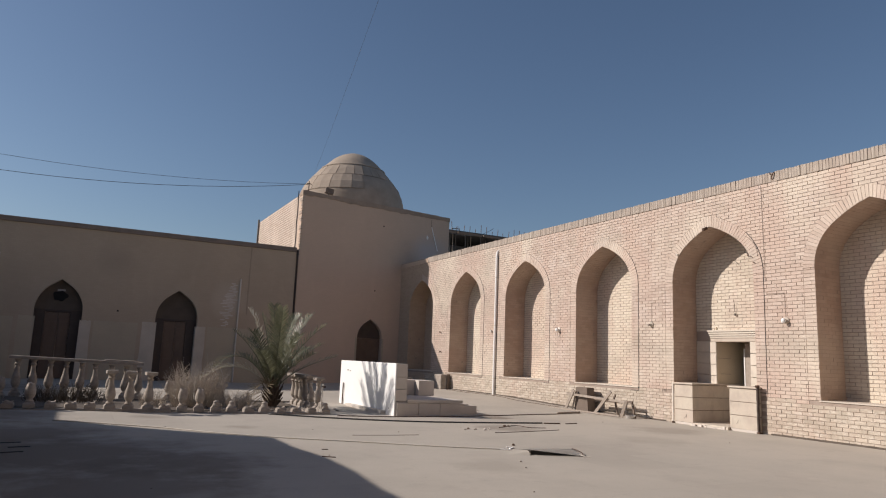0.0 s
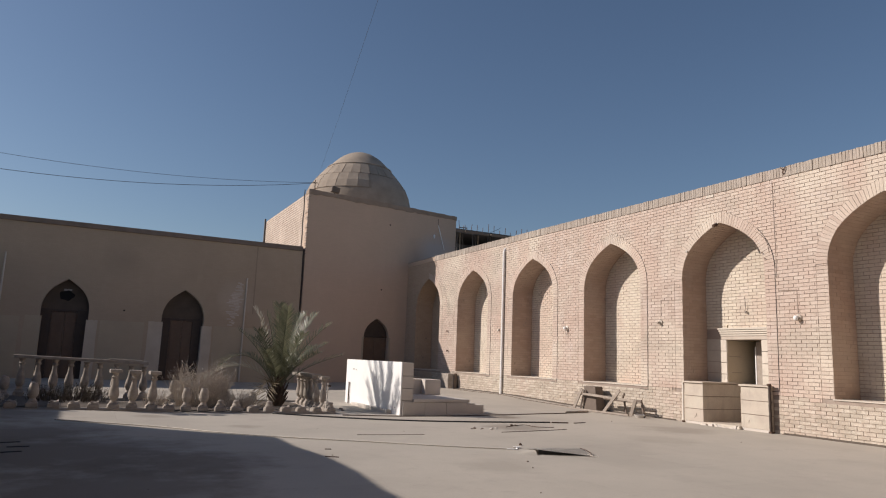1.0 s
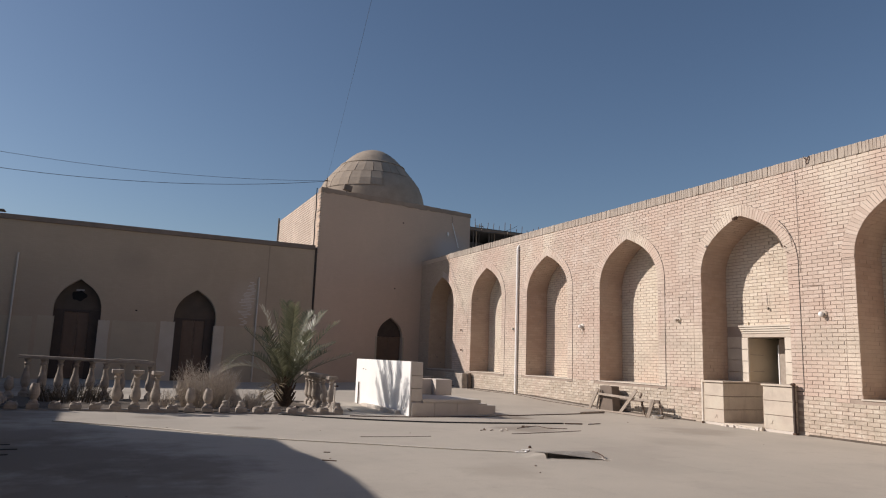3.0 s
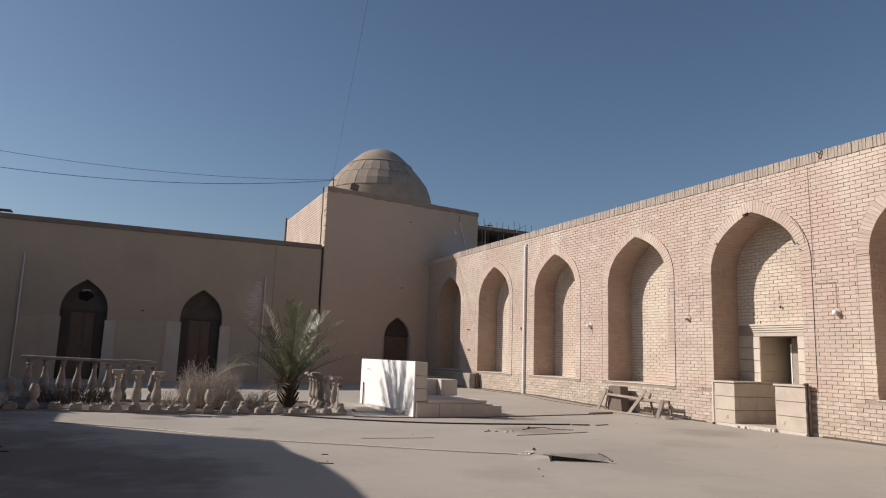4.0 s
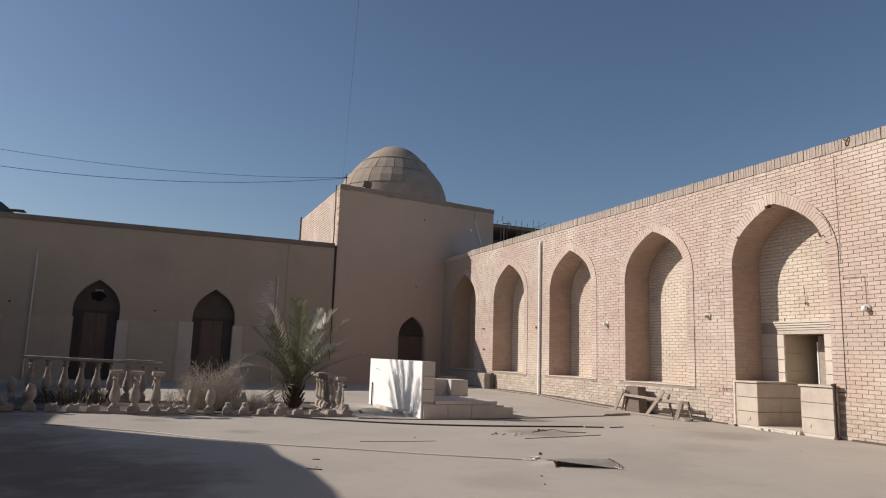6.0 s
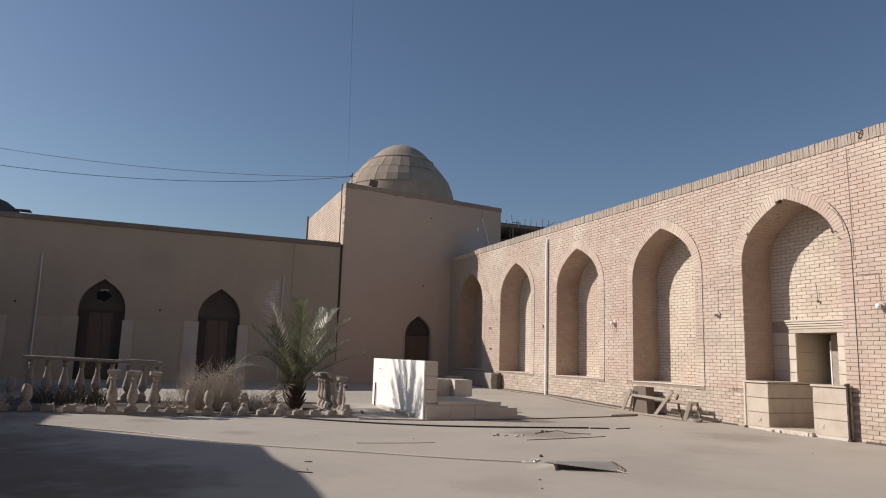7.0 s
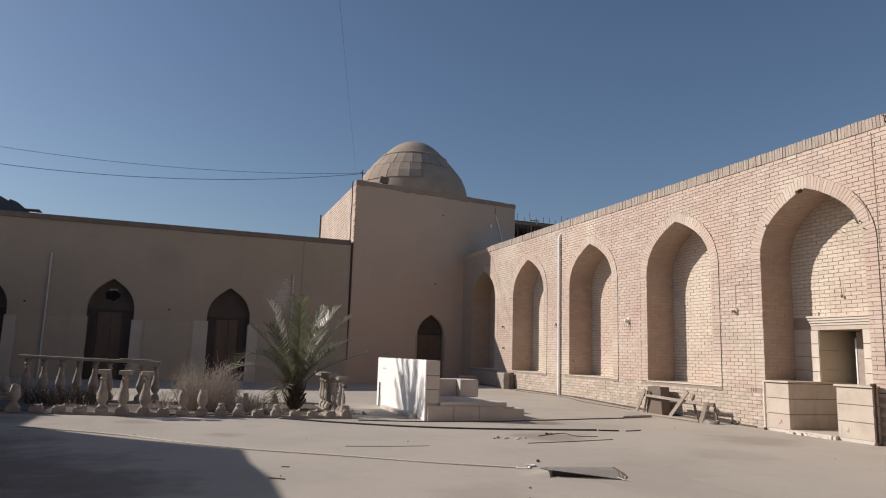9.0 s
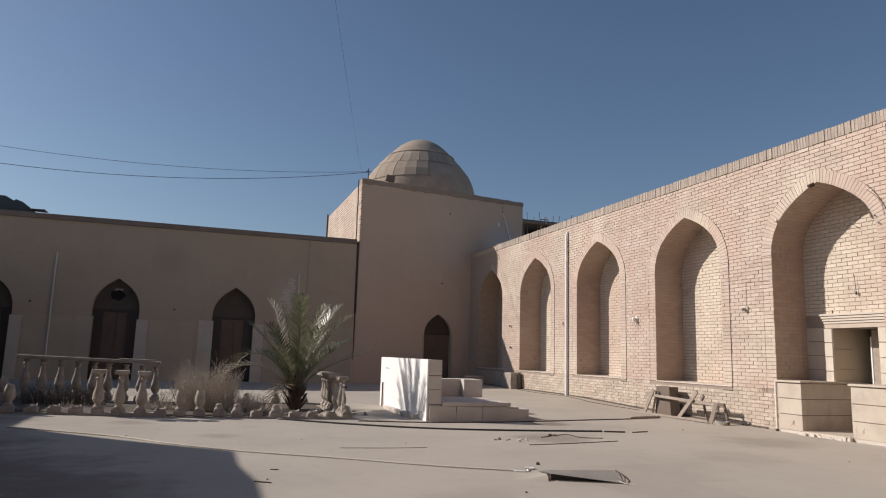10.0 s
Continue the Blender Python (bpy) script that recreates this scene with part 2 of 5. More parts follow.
M_PIPE = plain_mat("pale_plastic_pipe", (0.82, 0.76, 0.68), (0.72, 0.655, 0.57), 5.0, 0.75)
M_RUST = plain_mat("rusty_steel", (0.13, 0.075, 0.05), (0.085, 0.055, 0.04), 9.0, 0.75, 0.3)
M_TIN = plain_mat("dull_tin", (0.74, 0.72, 0.69), (0.62, 0.60, 0.57), 9.0, 0.4, 0.35)
M_STEEL = plain_mat("dull_steel", (0.14, 0.13, 0.125), (0.10, 0.09, 0.085), 6.0, 0.5, 0.6)
M_CABLE = plain_mat("black_cable", (0.02, 0.02, 0.02), (0.03, 0.03, 0.03), 5.0, 0.6)
M_GREY_WOOD = plain_mat("weathered_timber", (0.43, 0.365, 0.31), (0.30, 0.25, 0.205), 9.0, 0.85)
M_DARK_BOARD = plain_mat("dirty_plywood", (0.16, 0.125, 0.10), (0.20, 0.155, 0.125), 3.0, 0.85)
M_ROPE = plain_mat("dusty_cord", (0.74, 0.69, 0.62), (0.62, 0.57, 0.50), 9.0, 0.9)
M_SHEET = plain_mat("dusty_sheet_metal", (0.55, 0.515, 0.47), (0.60, 0.56, 0.51), 3.0, 0.8)
M_DOME = plain_mat("dome_plaster", (0.41, 0.333, 0.265), (0.30, 0.243, 0.192), 1.5, 0.92, 0.0, 14.0, 0.6)
M_YELLOW = plain_mat("olive_stone", (0.68, 0.59, 0.44), (0.62, 0.53, 0.39), 1.5, 0.9)
M_CONCRETE = plain_mat("raw_concrete", (0.12, 0.115, 0.115), (0.085, 0.08, 0.08), 0.7, 0.9)
M_PLAIN = plain_mat("sandy_plaster", (0.42, 0.34, 0.27), (0.37, 0.295, 0.235), 0.8, 0.95)


def leaf_mat(name, a, b, rough=0.52, glow=0.0):
    """Leaf or twig tissue; glow: the share of light that passes through thin leaflets."""
    k = Nodes(name, rough)
    rnd = k.n.new("ShaderNodeNewGeometry").outputs["Random Per Island"]
    col = k.mix(rnd, a, b)
    col = k.mix(k.span(k.noise(9.0), 0.4, 0.7, 0.0, 0.4), col, tuple(x * 0.6 for x in a))
    mat = k.done(col)
    if glow:
        thin, blend = k.n.new("ShaderNodeBsdfTranslucent"), k.n.new("ShaderNodeMixShader")
        k.l.new(col, thin.inputs["Color"])
        blend.inputs["Fac"].default_value = glow
        k.l.new(k.b.outputs[0], blend.inputs[1])
        k.l.new(thin.outputs[0], blend.inputs[2])
        k.l.new(blend.outputs[0], k.n["Material Output"].inputs["Surface"])
    return mat


M_LEAF = leaf_mat("dusty_palm_green", (0.10, 0.112, 0.06), (0.215, 0.215, 0.14), 0.36, 0.35)
# for the pale dry frond; also puts sunlit glints into the drooping frond's colour
M_PALE_LEAF = leaf_mat("pale_sunlit_palm_leaf", (0.42, 0.40, 0.31), (0.58, 0.55, 0.45), 0.36, 0.35)
M_DRY_LEAF = leaf_mat("dry_palm_leaf", (0.20, 0.155, 0.095), (0.27, 0.21, 0.13))
M_DARK_TWIG = leaf_mat("dark_weed", (0.075, 0.062, 0.045), (0.13, 0.105, 0.08), 0.95)
M_TWIG = leaf_mat("dry_twig", (0.46, 0.40, 0.335), (0.62, 0.55, 0.47), 0.9)
M_TRUNK = plain_mat("palm_fibre", (0.075, 0.052, 0.037), (0.12, 0.085, 0.06), 12.0, 0.95, 0.0, 60.0, 0.6)


# ---- mesh helpers ----
def mesh_of(name, bm, material, smooth=False):
    me = bpy.data.meshes.new(name)
    bm.to_mesh(me)
    bm.free()
    me.materials.append(material)
    if smooth:
        me.polygons.foreach_set("use_smooth", [True] * len(me.polygons))
    return me


def part(name, bm, material, parent=None, label="", smooth=False):
    ob = new(name, mesh_of(name, bm, material, smooth))
    if parent is not None:
        ob.parent = parent
    return tagged(ob, label)


def thing(name, label, category, group="", at=(0, 0, 0), kind=""):
    ob = new(name)
    ob.empty_display_size = 0.1
    ob.location = at
    return tagged(ob, label, category, group, kind)


def hexa(bm, p):
    """A six-sided block from its four lower and four upper corners, both counter-clockwise from above."""
    v = [bm.verts.new(q) for q in p]
    for f in ((3, 2, 1, 0), (4, 5, 6, 7), (0, 1, 5, 4), (1, 2, 6, 5), (2, 3, 7, 6), (3, 0, 4, 7)):
        bm.faces.new([v[i] for i in f])


def block(bm, a, b):
    (x0, y0, z0), (x1, y1, z1) = a, b
    hexa(bm, [(x0, y0, z0), (x1, y0, z0), (x1, y1, z0), (x0, y1, z0), (x0, y0, z1), (x1, y0, z1), (x1, y1, z1), (x0, y1, z1)])


def boxes(*pairs, bevel=0.0, jitter=0.0):
    bm = bmesh.new()
    for a, b in pairs:
        block(bm, a, b)
    if bevel:
        bmesh.ops.bevel(bm, geom=bm.edges[:], offset=bevel, segments=2, affect="EDGES", profile=0.6)
    if jitter:
        for v in bm.verts:
            v.co += Vector((noise.noise(v.co * 3.0), noise.noise(v.co * 3.0 + Vector((7, 1, 3))), noise.noise(v.co * 3.0 + Vector((2, 9, 5))))) * jitter
    return bm


def prism(points, d0, d1, along):
    """A flat outline (u, v), made thick from d0 to d1; along maps (u, v, d) into the world."""
    bm = bmesh.new()
    a = [bm.verts.new(along(u, v, d0)) for u, v in points]
    b = [bm.verts.new(along(u, v, d1)) for u, v in points]
    bm.faces.new(a)
    bm.faces.new(b[::-1])
    n = len(points)
    for i in range(n):
        bm.faces.new((a[i], b[i], b[(i + 1) % n], a[(i + 1) % n]))
    bmesh.ops.recalc_face_normals(bm, faces=bm.faces[:])
    return bm


def tube(points, radius, sides=6, bm=None, taper=1.0):
    """A round bar along the points; its ring is carried on from point to point without twist."""
    bm = bm or bmesh.new()
    pts = [Vector(p) for p in points]
    rings, s = [], None
    for i, p in enumerate(pts):
        t = (pts[min(i + 1, len(pts) - 1)] - pts[max(i - 1, 0)]).normalized()
        if s is None:
            s = t.cross(Vector((0, 0, 1)) if abs(t.z) < 0.9 else Vector((1, 0, 0)))
        s = (s - t * s.dot(t)).normalized()
        w = t.cross(s)
        r = radius * (1 + (taper - 1) * i / max(1, len(pts) - 1))
        rings.append([bm.verts.new(p + (s * math.cos(a) + w * math.sin(a)) * r) for a in (2 * math.pi * j / sides for j in range(sides))])
    for a, b in zip(rings, rings[1:]):
        for j in range(sides):
            bm.faces.new((a[j], a[(j + 1) % sides], b[(j + 1) % sides], b[j]))
    bm.faces.new(rings[0][::-1])
    bm.faces.new(rings[-1])
    return bm


def lathe(profile, sides=20, bm=None, centre=(0, 0, 0)):
    """Turn (radius, z) round the vertical."""
    bm = bm or bmesh.new()
    c = Vector(centre)
    rings = [[bm.verts.new(c + Vector((r * math.cos(a), r * math.sin(a), z))) for a in (2 * math.pi * j / sides for j in range(sides))] for r, z in profile]
    for a, b in zip(rings, rings[1:]):
        for j in range(sides):
            bm.faces.new((a[j], a[(j + 1) % sides], b[(j + 1) % sides], b[j]))
    bm.faces.new(rings[0][::-1])
    bm.faces.new(rings[-1])
    return bm


def sag(a, b, drop, n=24):
    a, b = Vector(a), Vector(b)
    return [a.lerp(b, i / n) - Vector((0, 0, drop * 4 * (i / n) * (1 - i / n))) for i in range(n + 1)]


def ease(v):
    v = min(1.0, max(0.0, v))
    return v * v * (3 - 2 * v)


def gz(x, y):
    """Height of the paving, which is a little uneven."""
    h = 0.15 * ease((y - 16) / 8) * ease((x - 7) / 6)
    h -= 0.05 * math.exp(-((x - 5) ** 2 / 6 + (y - 17) ** 2 / 12))
    h += 0.06 * ease((1.5 - x) / 3) * ease((y - 12) / 5) * ease((28 - y) / 6)
    return h


# ---- arches ----
def arch(half, r=0.9, turn=61.0, steps=9, grow=0.0, bow=0.0):
    """One half of a four-centred arch, (offset from the middle, height over the springing), from the springing to the apex.
    grow: outwards offset. bow: degrees by which the upper limb flattens towards the apex."""
    th = radians(turn)
    c = half - r
    pts = [(c + (r + grow) * math.cos(th * i / steps), (r + grow) * math.sin(th * i / steps)) for i in range(steps + 1)]
    x, z = pts[-1]
    for i in range(8):
        e = math.pi / 2 - th - radians(bow) * (i + 0.5) / 8
        pts.append((x * (7 - i) / 8, pts[-1][1] + x / 8 * math.tan(e)))
    pts[-1] = (0.0, pts[-1][1])
    return pts


def outline(openings, u0, u1, bottom, top, top_end=None):
    """The outline of a wall with arched notches cut up from its bottom edge. openings: (middle, half width, springing, arch)."""
    pts = [(u0, bottom)]
    for mid, half, spring, curve in sorted(openings):
        pts.append((mid - half, bottom))
        pts += [(mid - x, spring + z) for x, z in curve]
        pts += [(mid + x, spring + z) for x, z in curve[-2::-1]]
        pts.append((mid + half, bottom))
    return pts + [(u1, bottom), (u1, top if top_end is None else top_end), (u0, top)]


# ---- ground ----
def make_ground():
    xs = sorted(set([-400, -150, -60, -30, -20] + [-12 + 0.6 * i for i in range(46)] + [20, 30, 60, 150, 400]))
    ys = sorted(set([-400, -150, -60, -30, -15] + [-8 + 0.6 * i for i in range(70)] + [40, 60, 150, 400]))
    bm = bmesh.new()
    grid = [[bm.verts.new((x, y, gz(x, y))) for x in xs] for y in ys]
    for a, b in zip(grid, grid[1:]):
        for i in range(len(xs) - 1):
            bm.faces.new((a[i], a[i + 1], b[i + 1], b[i]))
    tagged(part("ground", bm, M_GROUND, smooth=True), "dusty pale cement courtyard paving with stains and cracks", "ground", kind="structure")


make_ground()

# ---- arcade wall on the east side ----
WALL_X, NICHE_DEPTH, SILL, SPRING = 13.3, 0.90, 0.84, 3.71
HALF, BAND = 1.26, 0.27
NICHES = (29.87, 25.67, 21.36, 17.19, 13.11, 9.05, 4.95, 0.85)
DOOR_NICHE = 13.11
COURSE, LONG = 5.835 / 70, 0.25
WALL_S, WALL_N, WALL_TOP = -5.0, 32.3, 5.835
INNER, OUTER = arch(HALF, 1.15, 52.0, bow=20.0), arch(HALF, 1.15, 52.0, grow=BAND, bow=22.0)
INNER_RISE = INNER[-1][1]


def arch_half_width(z, curve, half):
    """Half the width of the arch at z over the springing."""
    if z <= 0:
        return half
    for (x0, z0), (x1, z1) in zip(curve, curve[1:]):
        if z0 <= z <= z1:
            return x0 + (x1 - x0) * (z - z0) / (z1 - z0)
    return -1.0


arcade = part("wall_east", prism(outline([(c, HALF, SPRING, INNER) for c in NICHES], WALL_S, WALL_N, SILL, WALL_TOP), 0.01, NICHE_DEPTH,
                                 lambda u, v, d: (WALL_X + d, u, v)), M_MORTAR)
tagged(arcade, "long buff brick arcade wall with pointed blind niches", "wall", kind="structure")
part("plinth", boxes(((WALL_X + 0.01, WALL_S, -0.2), (WALL_X + NICHE_DEPTH + 0.5, 12.64, SILL - 0.004)),
                     ((WALL_X + 0.01, 13.78, -0.2), (WALL_X + NICHE_DEPTH + 0.5, WALL_N, SILL - 0.004))), M_MORTAR, arcade)
DOOR_Y0, DOOR_Y1, DOOR_HEAD = 12.66, 13.70, 2.14
part("niche_back", boxes(((WALL_X + NICHE_DEPTH, WALL_S, SILL), (WALL_X + NICHE_DEPTH + 0.5, DOOR_Y0, WALL_TOP)),
                         ((WALL_X + NICHE_DEPTH, DOOR_Y1, SILL), (WALL_X + NICHE_DEPTH + 0.5, WALL_N, WALL_TOP)),
                         ((WALL_X + NICHE_DEPTH, DOOR_Y0, DOOR_HEAD), (WALL_X + NICHE_DEPTH + 0.5, DOOR_Y1, WALL_TOP))), M_MORTAR, arcade)

rng = random.Random(4)
JOINT, PERPEND = 0.0135, 0.0115


def brick_corners(u0b, u1b, u0t, u1t, v0, v1, d, along):
    """Front face a little proud and uneven, sides running back into the mortar."""
    p = d + rng.uniform(-0.0035, 0.003)
    u0b, u1b, u0t, u1t = (q + rng.uniform(-0.002, 0.002) for q in (u0b, u1b, u0t, u1t))
    v0, v1 = v0 + rng.uniform(-0.002, 0.002), v1 + rng.uniform(-0.002, 0.002)
    tilt = rng.uniform(-0.0016, 0.0016)
    return [along(u0b, v0, p - tilt), along(u1b, v0, p + tilt), along(u1t, v1, p + tilt), along(u0t, v1, p - tilt),
            along(u0b, v0, -0.015), along(u1b, v0, -0.015), along(u1t, v1, -0.015), along(u0t, v1, -0.015)]


class Bricks:
    """Many bricks gathered into one mesh. tight: how much taller each is drawn, to close the bed joints."""
    def __init__(self, tight=1.0):
        self.v, self.f, self.tight = [], [], tight

    def add(self, c):
        n = len(self.v)
        mid = sum(p[2] for p in c) / 8
        c = [(p[0], p[1], mid + (p[2] - mid) * self.tight) for p in c]
        self.v += c
        self.f += [(n, n + 1, n + 2, n + 3), (n + 1, n, n + 4, n + 5), (n + 2, n + 1, n + 5, n + 6), (n + 3, n + 2, n + 6, n + 7), (n, n + 3, n + 7, n + 4)]

    def link(self, name, material, parent, label=""):
        me = bpy.data.meshes.new(name)
        me.from_pydata(self.v, [], self.f)
        me.materials.append(material)
        ob = new(name, me)
        ob.parent = parent
        return tagged(ob, label, kind="stuff")


def field_spans(z0, z1):
    """Stretches of wall face between the arch bands on one course: (low bottom, low top, high bottom, high top)."""
    out, lo_b, lo_t = [], 8.0 - 1.0, 8.0 - 1.0
    for c in sorted(n for n in NICHES if n > 7):
        if z1 <= SILL - 0.03:
            continue
        b = arch_half_width(z0 - SPRING, OUTER, HALF + BAND)
        t = arch_half_width(z1 - SPRING, OUTER, HALF + BAND)
        if b < 0:
            continue
        t = max(t, 0.0)
        out.append((lo_b, lo_t, c - b, c - t))
        lo_b, lo_t = c + b, c + t
    out.append((lo_b, lo_t, WALL_N, WALL_N))
    return out


def east_face(u, v, d):
    return (WALL_X + 0.01 - d, u, v)


PIER = (10.58, 11.5)  # the bricks of this pier are pieces of their own
SHADE_BAY = 29.24  # from here to the tower the brick is browned for the tower's shadow
wall_bricks, low_bricks, pier_bricks, shade_bricks = Bricks(), Bricks(), [], Bricks(1.13)
courses = 70
for row in range(courses):
    z0, z1 = row * COURSE + JOINT / 2, (row + 1) * COURSE - JOINT / 2
    shift = (row % 2) * LONG / 2
    for lb, lt, hb, ht in field_spans(z0, z1):
        u = math.floor((min(lb, lt) - shift) / LONG) * LONG + shift
        while u < max(hb, ht):
            a, b = u + PERPEND / 2, u + LONG - PERPEND / 2
            ab, at_, bb, bt = max(a, lb + 0.004), max(a, lt + 0.004), min(b, hb - 0.009), min(b, ht - 0.009)
            u += LONG
            if bb - ab < 0.02 and bt - at_ < 0.02:
                continue
            bb, bt = max(bb, ab + 0.002), max(bt, at_ + 0.002)
            mid = (ab + bb) / 2
            if z0 < 1.0 and 11.72 < mid < 14.2:
                continue
            if PIER[0] < mid < PIER[1] and len(pier_bricks) < 300 and SILL - 0.05 < z0 < SPRING + 0.5:
                pier_bricks.append((ab, bb, at_, bt, z0, z1))
            else:
                (shade_bricks if mid > SHADE_BAY else low_bricks if z1 < SILL + 0.05 * math.sin(mid * 1.7) else wall_bricks).add(brick_corners(ab, bb, at_, bt, z0, z1, 0.011, east_face))
low_bricks.link("low_brickwork", M_LOW_BRICK, arcade, "dusty cream courses below the niche sills")
wall_bricks.link("brickwork", M_BRICK, arcade, "buff stretcher-bond brickwork")

# bands of headers beside the openings, and brick linings of the niches
band_bricks, lining, backs = Bricks(), Bricks(), Bricks()
for c in NICHES:
    if c < 7:
        continue
    for row in range(int(SILL / COURSE), int(SPRING / COURSE) + 1):
        z0, z1 = max(SILL, row * COURSE) + JOINT / 2, min(SPRING, (row + 1) * COURSE) - JOINT / 2
        if z1 - z0 < 0.02:
            continue
        for side in (-1, 1):
            a, b = c + side * HALF, c + side * (HALF + BAND - 0.003)
            a, b = min(a, b), max(a, b)
            cuts = (a, b) if row % 2 else (a, a + (0.09 if side > 0 else 0.17), b)
            for p, q in zip(cuts, cuts[1:]):
                (shade_bricks if p > SHADE_BAY else band_bricks).add(brick_corners(p + 0.003, q - 0.003, p + 0.003, q - 0.003, z0, z1, 0.011, east_face))
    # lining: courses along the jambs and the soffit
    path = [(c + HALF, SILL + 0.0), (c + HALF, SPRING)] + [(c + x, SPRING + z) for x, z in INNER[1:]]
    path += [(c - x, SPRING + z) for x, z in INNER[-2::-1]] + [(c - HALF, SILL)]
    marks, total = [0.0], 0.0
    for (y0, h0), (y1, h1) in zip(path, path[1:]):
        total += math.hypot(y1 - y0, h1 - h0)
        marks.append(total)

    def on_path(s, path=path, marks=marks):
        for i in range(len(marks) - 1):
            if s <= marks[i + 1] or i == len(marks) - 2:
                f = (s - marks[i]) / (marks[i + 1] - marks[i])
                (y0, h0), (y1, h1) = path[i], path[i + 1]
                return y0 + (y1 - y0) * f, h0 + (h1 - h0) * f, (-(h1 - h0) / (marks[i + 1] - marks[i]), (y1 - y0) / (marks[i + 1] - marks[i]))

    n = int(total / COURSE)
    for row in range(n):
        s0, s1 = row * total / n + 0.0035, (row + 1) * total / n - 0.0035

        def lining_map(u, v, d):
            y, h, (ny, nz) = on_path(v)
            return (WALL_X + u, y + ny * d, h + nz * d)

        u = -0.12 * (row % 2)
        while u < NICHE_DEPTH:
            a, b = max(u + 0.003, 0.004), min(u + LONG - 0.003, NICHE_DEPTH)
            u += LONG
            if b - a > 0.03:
                (shade_bricks if c > SHADE_BAY else lining).add(brick_corners(a, b, a, b, s0, s1, 0.004, lining_map))
    for row in range(int(SILL / COURSE), int((SPRING + INNER_RISE) / COURSE)):
        z0, z1 = max(row * COURSE, SILL) + JOINT / 2, (row + 1) * COURSE - JOINT / 2
        u = c - HALF - 0.2 + (row % 2) * LONG / 2
        while u < c + HALF + 0.1:
            a, b = u + PERPEND / 2, u + LONG - PERPEND / 2
            u += LONG
            if c == DOOR_NICHE and z0 < 2.42:
                continue
            (shade_bricks if c > SHADE_BAY else backs).add(brick_corners(a, b, a, b, z0, z1, 0.009, lambda u, v, d: (WALL_X + NICHE_DEPTH - d, u, v)))
shade_bricks.link("shaded_brickwork", M_SHADE_BRICK, arcade, "brown brickwork beside the tower, darkened for the tower's shadow")
band_bricks.link("niche_band", M_BRICK, arcade, "header bricks beside the niches")
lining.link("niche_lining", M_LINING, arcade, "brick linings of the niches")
backs.link("niche_brickwork", M_BACK_BRICK, arcade, "brick backs of the niches")

# sill slabs and the soldier-course coping
for c in NICHES:
    if c != DOOR_NICHE and c > 7:
        ob = part("sill", boxes(((WALL_X - 0.014, c - HALF - BAND + 0.02, SILL - 0.018), (WALL_X + NICHE_DEPTH, c + HALF + 0.03, SILL + 0.008)), bevel=0.005, jitter=0.004), M_JAMB, arcade, "pale stone sill")
coping = Bricks()
y = 7.0
while y < SHADE_BAY:
    wdt = 0.075
    lift, lean = rng.uniform(-0.009, 0.003), rng.uniform(-0.004, 0.004)
    if not 11.16 < y < 11.24:
        coping.add(brick_corners(y + 0.004, y + wdt - 0.004, y + 0.007 + lean, y + wdt - 0.007 + lean, WALL_TOP + 0.01, WALL_TOP + 0.245 + lift, 0.03 + rng.uniform(-0.008, 0.006), east_face))
    y += wdt
coping.link("coping", M_COPING, arcade, "upright brick coping")
part("shaded_coping", boxes(((WALL_X - 0.02, SHADE_BAY + 0.03, WALL_TOP + 0.004), (WALL_X + 0.4, WALL_N - 0.004, WALL_TOP + 0.2)), bevel=0.02, jitter=0.012), M_TOWER, arcade, "smooth brown coping beside the tower, toned for the tower's shadow")
fillet = bmesh.new()
for i in range(56):
    ya = 7.0 + 0.45 * i
    if 11.3 < ya < 14.5:
        continue
    ends = []
    for yy in (ya, ya + 0.45):
        w, g0 = 0.07 + 0.05 * noise.noise(Vector((yy * 0.9, 2.0, 0.0))), gz(13.2, yy)
        ends.append([(WALL_X - w, yy, g0 + 0.001), (WALL_X + 0.008, yy, g0 + 0.001), (WALL_X + 0.008, yy, g0 + 0.04), (WALL_X - w * 0.6, yy, g0 + 0.018)])
    hexa(fillet, ends[0] + ends[1])
part("foot_fillet", fillet, M_SOIL, arcade, "dirty cement fillet along the wall foot")
part("coping_core", boxes(((WALL_X - 0.008, WALL_S, WALL_TOP), (WALL_X + 1.4, WALL_N, WALL_TOP + 0.23))), M_MORTAR, arcade)

# ---- north range: wall with arched doors ----
NORTH_Y, NORTH_TOP = 32.3, 6.1
DOOR_HALF = 0.85
N_CURVE = arch(DOOR_HALF, 1.2, 53.0, bow=4.0)
N_SPRING = 3.86 - N_CURVE[-1][1]
N_DOORS = ((-6.0, 0.0), (-1.62, 0.10), (2.84, 0.0))  # middle, extra height
TOWER_X0, TOWER_X1 = 7.95, 15.95


def north_face(u, v, d):
    return (u, NORTH_Y + d, v)


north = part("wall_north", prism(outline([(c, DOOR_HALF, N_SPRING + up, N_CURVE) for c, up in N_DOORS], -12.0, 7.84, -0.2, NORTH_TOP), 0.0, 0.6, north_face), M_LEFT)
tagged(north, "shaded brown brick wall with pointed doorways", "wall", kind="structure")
part("coping", boxes(((-12.0, NORTH_Y - 0.07, NORTH_TOP), (7.84, NORTH_Y + 0.75, NORTH_TOP + 0.2)), bevel=0.012, jitter=0.02), M_LEFT_COPING, north, "dark worn coping")
part("roof", boxes(((-12.0, NORTH_Y + 0.6, 5.5), (7.94, 41.0, 5.7))), M_PLAIN, north)
part("inner_wall", boxes(((-12.0, NORTH_Y + 2.4, -0.2), (7.94, NORTH_Y + 2.6, 5.5))), M_PLAIN, north)
